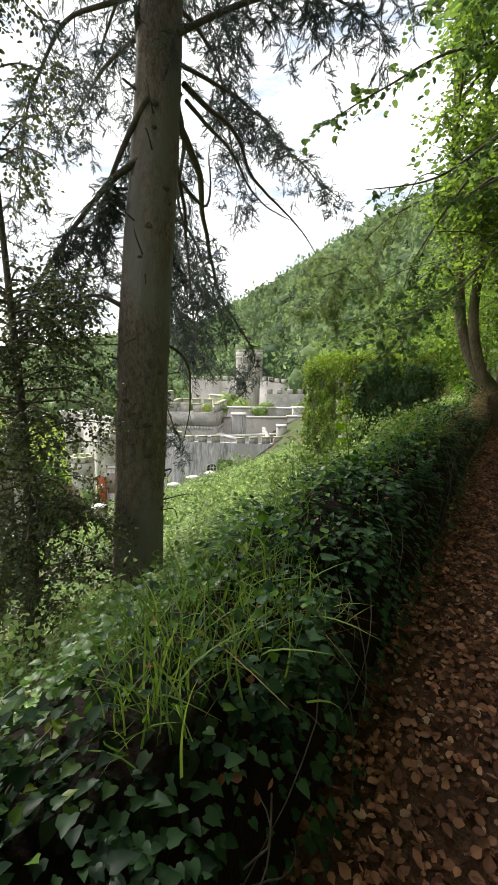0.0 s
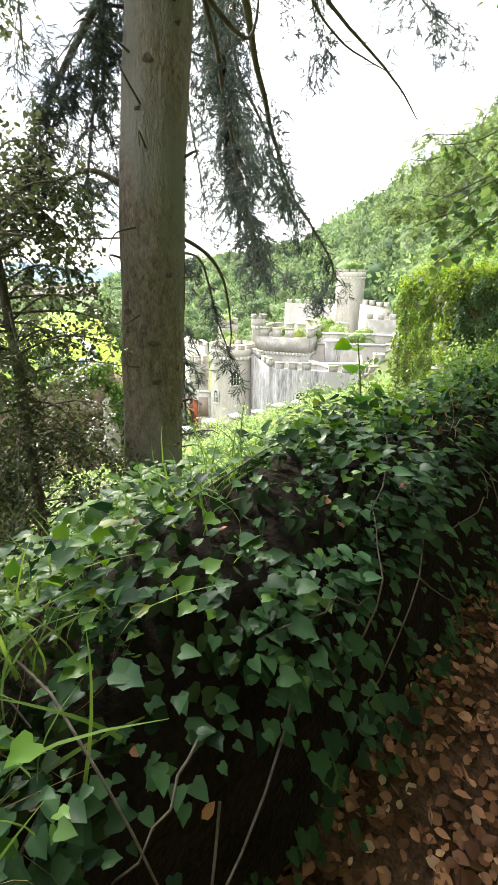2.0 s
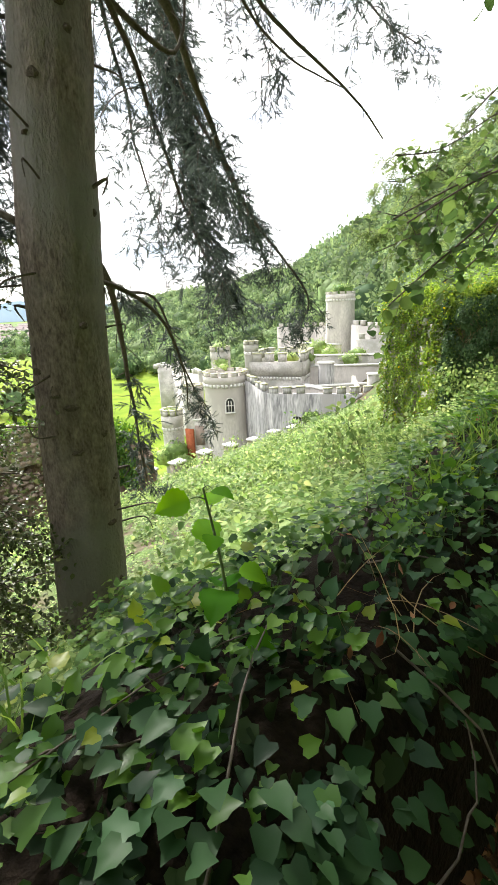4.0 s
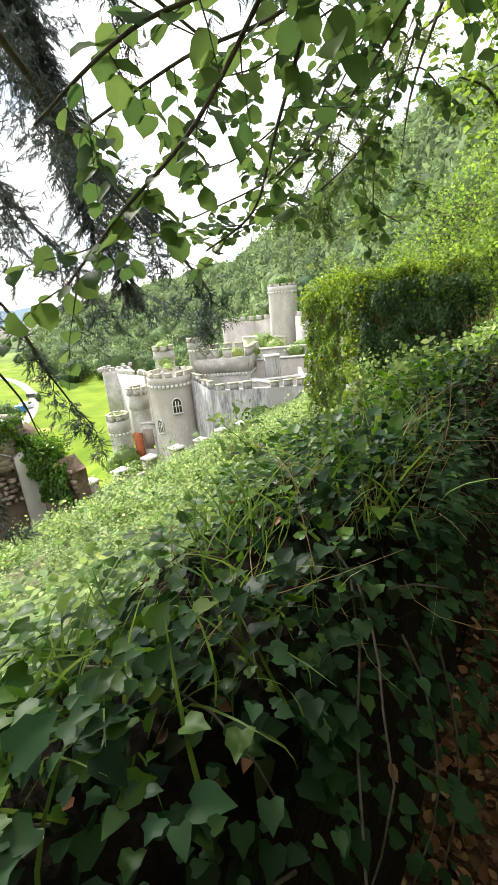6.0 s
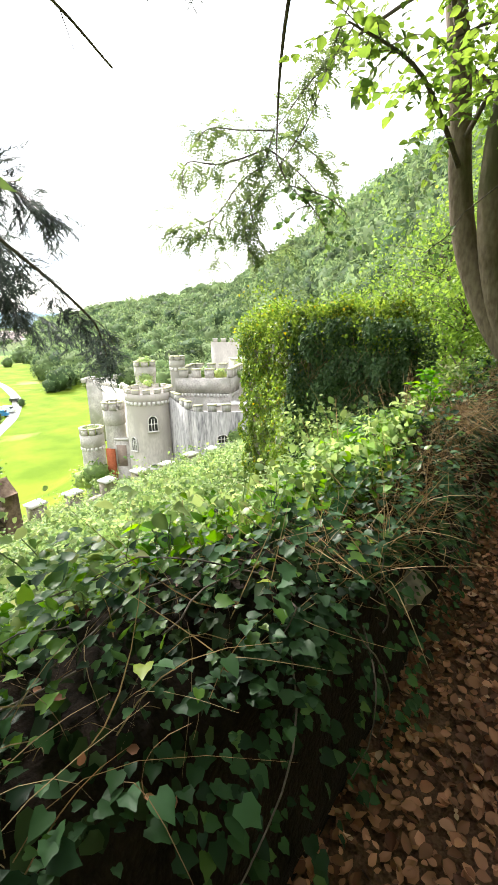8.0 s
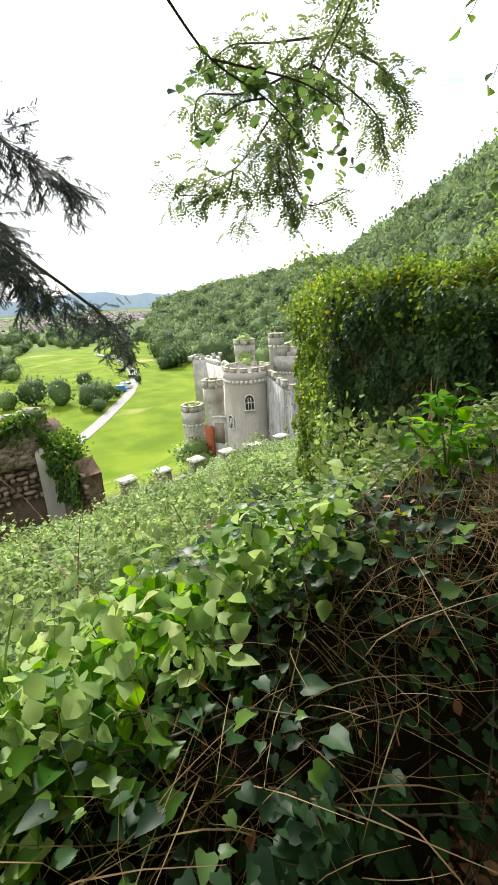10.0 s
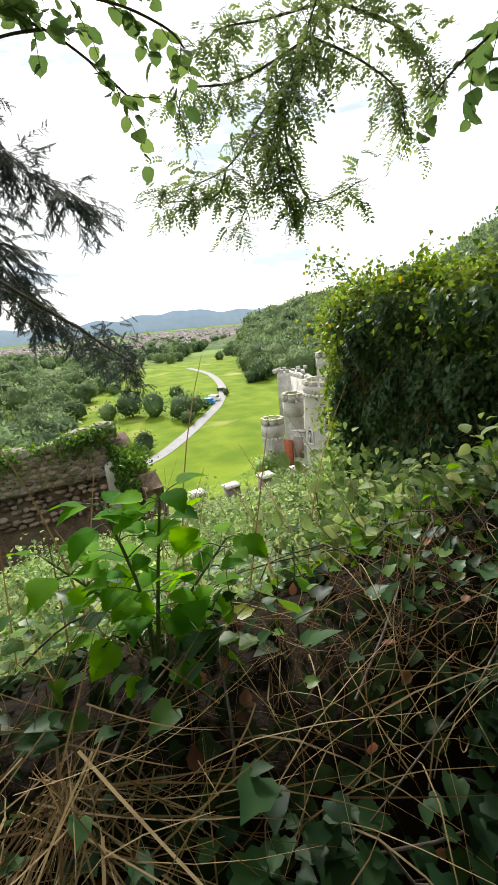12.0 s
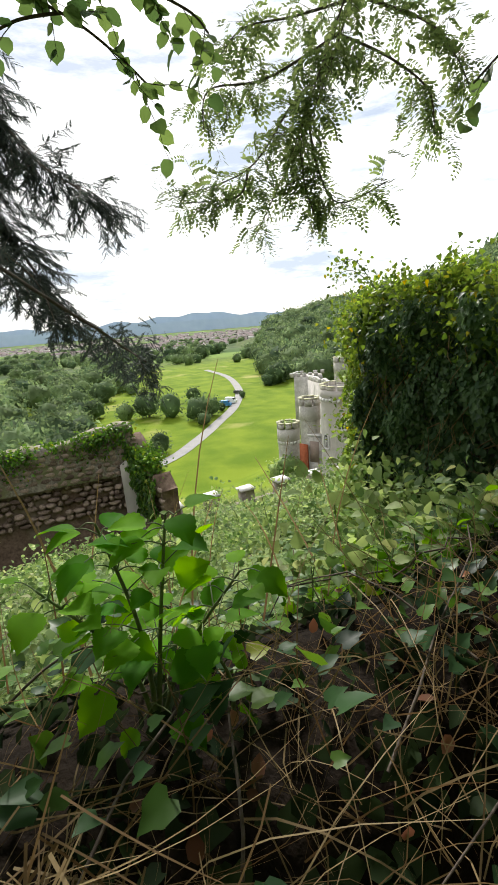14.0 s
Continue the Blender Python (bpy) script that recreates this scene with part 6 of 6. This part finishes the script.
P = P + Nn * (0.01 + np.clip(relief + 0.12, 0, 0.7) * np.where(s < 0.5, 0.08, 0.13) + np.where(s < 0.5, 0.05, 0.09) * rng.random(n) ** 1.5)[:, None]
out = Nn.copy()
Nn = 0.55 * out + np.array([0, 0, 0.95]) + rng.normal(size=(n, 3)) * 0.30
A = out * 0.9 + np.column_stack([np.zeros(n), rng.normal(size=n) * 0.7, -0.45 - 0.5 * rng.random(n)])
sz = (0.018 + 0.028 * rng.random(n) ** 1.6) * np.interp(y, [0, 2, 3, 5, 7.5, 8], [0.85, 0.95, 0.9, 0.85, 0.95, 1.1])
# leaves near the crest get a brighter green, standing in for light on them
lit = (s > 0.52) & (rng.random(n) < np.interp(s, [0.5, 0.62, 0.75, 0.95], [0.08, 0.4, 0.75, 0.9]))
half = rng.random(n) < 0.5
big = np.zeros(n, bool)
cand = np.where((y > 0.9) & (y < 9.2) & (s > 0.12) & (s < 0.66) & ~lit)[0]
big[rng.choice(cand, 300, replace=False)] = True
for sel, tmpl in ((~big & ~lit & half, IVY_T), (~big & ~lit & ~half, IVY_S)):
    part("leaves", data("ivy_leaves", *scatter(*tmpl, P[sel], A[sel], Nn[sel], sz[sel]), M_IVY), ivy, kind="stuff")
part("leaves", data("ivy_lit", *scatter(*IVY_T, P[lit], A[lit], Nn[lit], sz[lit]), M_IVYCREST), ivy, "ivy along the crest, painted lighter green as if lit", kind="stuff")
IVYM = [data("leaf", *fan([(0, 0), (-0.14, 0.22 * w), (0.0, 0.46 * w), (0.28, 0.41), (0.52, 0.42 * w), (0.66, 0.22), (1.0, 0), (0.66, -0.22), (0.52, -0.42 * w), (0.28, -0.41), (0.0, -0.46 * w), (-0.14, -0.22 * w)], fo, cu), M_IVY1) for w, fo, cu in ((1, 0.2, 0.25), (0.85, 0.3, 0.3), (1.1, 0.12, 0.35))]
for i in np.where(big)[0]:
    X_ = Vector(A[i]).normalized()
    Y_ = Vector(Nn[i]).cross(X_).normalized()
    Z_ = X_.cross(Y_)
    k = sz[i] * 1.1 + (0.02 if P[i][1] > 7 and P[i][2] < 0.45 else 0.005)
    m = Matrix.Translation(Vector(P[i]) + Z_ * 0.02) @ Matrix((X_, Y_, Z_)).transposed().to_4x4() @ Matrix.Scale(k, 4)
    part("leaf", IVYM[i % 3], ivy, m=m)
# dark base layer that covers the soil under the outer leaves
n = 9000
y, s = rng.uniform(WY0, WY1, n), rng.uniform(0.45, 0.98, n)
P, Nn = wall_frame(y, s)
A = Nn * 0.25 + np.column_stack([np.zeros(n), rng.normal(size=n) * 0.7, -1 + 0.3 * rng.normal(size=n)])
part("leaves", data("ivy_under", *scatter(*IVY_S, P + Nn * 0.012, A, Nn + rng.normal(size=(n, 3)) * 0.35, rng.uniform(0.025, 0.05, n)), M_IVYDARK), ivy, "dark dull leaves beneath the top layer", kind="stuff")
vn = []
for k in range(110):
    y0, s0 = rng.uniform(0, 10.5), rng.uniform(0.25, 0.8)
    yy = y0 + np.linspace(0, rng.normal() * 0.5, 9)
    ss = np.clip(s0 + np.linspace(0, rng.normal() * 0.22 - 0.12, 9) + rng.normal(size=9) * 0.004, 0.03, 0.97)
    p, q = wall_frame(yy, ss)
    vn.append(tube(p + q * (0.03 + 0.05 * np.sin(np.linspace(0, 3.1, 9)))[:, None], np.linspace(0.0026, 0.0012, 9), 5))
part("vines", data("ivy_vines", *join(vn), M_TWIG), ivy, "bare brown creeping stems", kind="stuff")


weeds = thing("crest_weeds", "leafy green weeds along the far crest of the wall", "plants", kind="stuff")
n = 420
y, s = rng.uniform(4.5, 9.6, n), rng.uniform(0.74, 1.0, n)
y = np.where((y > 7.75) & (y < 8.7), y - 1.15, y)
s = np.where((y > 6.5) & (y < 7.7), s - 0.1, s)
P, Nn = wall_frame(y, s)
tips = P + np.column_stack([rng.normal(size=(n, 2)) * 0.03, rng.uniform(0.04, 0.17, n)])
part("stalks", data("weed_stalks", *join([tube([a, (a + b) / 2 + rng.normal(size=3) * 0.01, b], [0.002, 0.0016, 0.001], 4) for a, b in zip(P, tips)]), M_STEM), weeds, kind="stuff")
half_ = n // 2
part("leaves", data("weed_leaves", *leaf_cloud(tips[:half_], 0.035, 12, OVATE, (0.025, 0.055), 0.2, 0.5), M_NETTLE), weeds, kind="stuff")
part("leaves", data("weed_leaves_dark", *leaf_cloud((tips[half_:] + P[half_:]) / 2, 0.045, 12, OVATE, (0.025, 0.06), 0.2, 0.5), M_SAPWEED), weeds, kind="stuff")


# ---- grasses ----
def tuft(name, label, spots, mat, per, length, width, bend=(0.4, 1.1), lean=0.35):
    t = thing(name, label, "grass", kind="stuff")
    out = []
    for b in (bend[0], (bend[0] + bend[1]) / 2, bend[1]):
        P, U = [], []
        for (y, s, sc) in spots:
            p, q = wall_frame(np.array([y]), np.array([s]))
            k = max(1, int(per * sc / 3))
            P.append(p + rng.normal(size=(k, 3)) * np.array([0.06, 0.07, 0.01]))
            U.append(np.array([0, 0, 1.0]) + rng.normal(size=(k, 3)) * lean)
        P, U = np.concatenate(P), np.concatenate(U)
        Nn = rand_dirs(len(P)) * np.array([1, 1, 0.2])
        out.append(scatter(*blade(width, b), P, U, Nn, rng.uniform(*length, len(P))))
    part("blades", data(name, *join(out), mat), t, kind="stuff")
    return t


tuft("grass_tufts", "long green grass arching over the ivy", [(0.6, 0.6, 1.6), (0.75, 0.66, 1.8), (0.85, 0.56, 1.5), (1.0, 0.72, 1.8), (1.05, 0.6, 1.4), (1.15, 0.54, 1.0), (1.25, 0.68, 1.5), (0.9, 0.8, 1.2), (1.75, 0.74, 1.2), (2.0, 0.8, 1.0), (1.5, 0.82, 1), (3.1, 0.66, 1.2), (3.3, 0.7, 1.5), (3.5, 0.6, 1.2), (3.7, 0.7, 1.6), (3.9, 0.56, 1.0), (4.1, 0.62, 1.4), (4.4, 0.6, 1.2), (4.6, 0.7, 1.2), (5.2, 0.72, 0.8), (6.3, 0.74, 1.0), (6.9, 0.72, 1.0), (9.4, 0.7, 1.4), (9.8, 0.75, 1.4), (10.2, 0.72, 1.2), (0.2, 0.7, 1), (7.9, 0.9, 0.8), (8.6, 0.92, 1.0), (9.0, 0.88, 1.0)], M_GRASS, 40, (0.10, 0.24), 0.03)
tuft("dry_grass", "tangle of dry straw-coloured grass on the wall", [(yy, ss, 1.0) for yy in np.arange(6.3, 10.0, 0.2) for ss in ((0.46, 0.52, 0.58) if yy < 7.8 else (0.48, 0.56, 0.66))] + [(yy, ss, 0.45) for yy in np.arange(3.6, 6.3, 0.25) for ss in (0.55, 0.68)] + [(0.9, 0.6, 0.7), (1.1, 0.55, 0.7), (2.6, 0.6, 0.5)], M_STRAW, 36, (0.09, 0.30), 0.009, (0.5, 1.6), 1.1)
tuft("seed_grass", "thin tall grass stems rising from the wall", [(8.3, 0.78, 1.0), (8.5, 0.86, 1.0), (8.75, 0.82, 1.0), (8.1, 0.85, 0.6), (7.2, 0.8, 0.6), (9.1, 0.8, 0.8)], M_STRAW, 6, (0.35, 0.62), 0.008, (0.1, 0.4), 0.2)


sheaf = thing("straw_sheaf", "sheaf of dead straw stalks fanning out from the wall", "grass", kind="stuff")
n = 110
c = np.array([-0.50, 8.12, 0.62])
d = np.column_stack([0.35 + 0.5 * rng.random(n), rng.normal(size=n) * 0.75 - 0.15, -0.25 + rng.normal(size=n) * 0.28])
part("stalks", data("stalks", *scatter(*blade(0.008, 0.25), c + rng.normal(size=(n, 3)) * 0.035, d, rand_dirs(n, 1.0), rng.uniform(0.14, 0.36, n)), M_STRAW), sheaf, kind="stuff")


# ---- saplings ----
TOOTHED = [(0, 0), (0.05, 0.27), (0.14, 0.30), (0.16, 0.38), (0.27, 0.39), (0.30, 0.43), (0.42, 0.39), (0.46, 0.41), (0.57, 0.31), (0.62, 0.33), (0.73, 0.20), (0.78, 0.21), (0.9, 0.07), (1.0, 0)]
TOOTHED = TOOTHED + [(a, -b) for a, b in reversed(TOOTHED[1:-1])]
SAPM = [data("leaf", *fan(TOOTHED, fo, cu), M_SAPLING, True) for fo, cu in ((0.25, 0.35), (0.35, 0.2), (0.12, 0.5))]


def sapling(label, x, y, z, h, n, size, spread, stems=1):
    """Stems from one root, leaves held level on stalks, thickest towards the tips."""
    t = thing("sapling", label, "plant", "saplings", at=(x, y, z))
    for st in range(stems):
        lean = 0.0 if stems == 1 else (st / (stems - 1) - 0.5)
        hh = h * (1 - 0.45 * abs(lean) * 2 * rng.uniform(0.5, 1)) if stems > 1 else h
        top = (x - 0.04 + lean * 0.10, y + lean * 0.24 + 0.01 * st, z + hh)
        line = curve_points([(x, y, z), (x - 0.02 + lean * 0.03, y + 0.015 + lean * 0.08, z + hh * 0.5), top], 6)
        part("stem", data("sapling_stem", *tube(line, np.linspace(0.0045, 0.0018, len(line)), 6), M_STEM, True), t)
        for k in range(n // stems):
            q = 0.3 + 0.7 * (k / max(n // stems - 1, 1)) ** 0.7
            p = line[min(int(q * 12), 12)]
            a = k * 2.4 + st * 1.1 + rng.normal() * 0.3
            d = Vector((math.cos(a), math.sin(a), 0.3 + rng.normal() * 0.2)).normalized()
            tip = p + np.array(d) * spread * rng.uniform(0.4, 1.1) * (1.25 - 0.8 * q)
            tp = curve_points([p, tuple((p + tip) / 2 + np.array([0, 0, 0.005])), tuple(tip)], 3)
            part("stalk", data("stalk", *tube(tp, np.linspace(0.0013, 0.0008, len(tp)), 4), M_STEM), t)
            X_ = (d + Vector((0, 0, -0.25 + rng.normal() * 0.25))).normalized()
            Y_ = (Vector((0, 0, 1)) + Vector(rng.normal(size=3)) * 0.28).cross(X_).normalized()
            m = Matrix.Translation(tip) @ Matrix((X_, Y_, X_.cross(Y_))).transposed().to_4x4() @ Matrix.Scale(size * rng.uniform(0.65, 1.2) * (1.1 - 0.25 * q), 4)
            part("leaf", SAPM[k % 3], t, m=m)


sapling("small green sapling with three pairs of leaves", -0.68, 2.36, 0.56, 0.36, 9, 0.072, 0.05)
sapling("bushy young plant with broad green leaves", -0.69, 8.27, 0.52, 0.36, 84, 0.056, 0.085, 4)
sapling("broad-leaved seedling on the wall", -0.62, 8.36, 0.55, 0.10, 6, 0.04, 0.04)
sapling("light green seedling among the ivy", -0.7, 7.4, 0.52, 0.12, 7, 0.045, 0.05)
sapling("broad-leaved weed at the wall's edge", -0.85, 6.0, 0.5, 0.14, 8, 0.07, 0.07)

# ---- fallen leaves and stones on the path ----
litter = thing("fallen_leaves", "brown fallen leaves carpeting the path", "leaves", kind="stuff", at=(0.3, 5, -0.1))


def path_spot(n, y0=-5.0, y1=15.0):
    y = rng.uniform(y0, y1, n)
    sh = 0.05 * np.sin(y * 0.9) + np.maximum(0.0, y - 9.5) * 0.22
    s = rng.uniform(0.02, 0.97, n)
    x = -0.42 + s * 1.75 + sh
    z = -0.115 + 0.05 * (2 * s - 1) ** 4 + 0.025 * np.array([noise.noise(Vector((a * 3, b * 3, 1))) for a, b in zip(x, y)])
    return np.column_stack([x, y, z])


P = path_spot(46000, -1.5, 12.5)
n = len(P)
P[:, 2] += rng.uniform(0.012, 0.045, n)
part("leaves", data("litter", *scatter(*CURL, P, rand_dirs(n) * np.array([1, 1, 0.2]), rand_dirs(n, 1.8), rng.uniform(0.016, 0.046, n)), M_DEADLEAF), litter, kind="stuff")
DM = [data("leaf", *fan([(0, 0), (0.2, 0.3 * w), (0.55, 0.36 * w), (0.85, 0.16), (1, 0), (0.85, -0.16), (0.55, -0.36 * w), (0.2, -0.3 * w)], fo, -0.4), M_DEADLEAF1) for w, fo in ((1, 0.5), (0.8, 0.7), (1.2, 0.3))]
P = path_spot(260, 3.0, 9.0)
for i, p in enumerate(P):
    m = Matrix.Translation((p[0], p[1], p[2] + 0.04)) @ Euler((rng.normal() * 0.35, rng.normal() * 0.35, rng.uniform(0, 6.28))).to_matrix().to_4x4() @ Matrix.Scale(rng.uniform(0.03, 0.058), 4)
    part("leaf", DM[i % 3], litter, m=m)
n = 220
y, s = rng.uniform(-1, 10.5, n), rng.uniform(0.35, 0.8, n)
P, Nn = wall_frame(y, s)
part("leaves", data("wall_litter", *scatter(*CURL, P + Nn * 0.03, rand_dirs(n), Nn + rng.normal(size=(n, 3)) * 0.4, rng.uniform(0.018, 0.034, n)), M_DEADLEAF), litter, kind="stuff")


def stone(name, label, x, y, z, sx, sy, sz_, seed, mat=M_STONEPATH):
    v, f = lump(12, 8, 1.0, 0.5, seed)
    ob = part(name, data(name, v * np.array([sx, sy, sz_]), f, mat, True), None)
    ob.location, ob.rotation_euler = (x, y, z), (0.1, 0.1, seed * 1.3)
    return tagged(ob, label, "stone", "loose stones")


stone("stone", "rounded stone half sunk in the path", 0.06, 5.35, -0.075, 0.05, 0.042, 0.035, 3)
stone("stone", "small stone lying among fallen leaves", 0.02, 5.55, -0.08, 0.034, 0.026, 0.022, 5)
stone("stone", "flat stone at the path's edge", 0.2, 6.6, -0.09, 0.06, 0.05, 0.03, 8)
stone("wall_stone", "grey mossy stone bared in the low wall", -0.50, 0.78, 0.36, 0.09, 0.13, 0.07, 21, M_ROUGHSTONE)
stone("wall_stone", "pale stone at the foot of the ivy", -0.37, 6.75, 0.22, 0.07, 0.12, 0.07, 17, M_ROUGHSTONE)
tw = thing("fallen_twig", "thin dead twig lying across the path", "twig", at=(0.2, 6.4, -0.08))
part("twig", data("twig", *tube(curve_points([(0.02, 6.35, -0.075), (0.2, 6.5, -0.06), (0.42, 6.55, -0.07)], 5), np.linspace(0.012, 0.005, 11), 6), M_TWIG, True), tw)
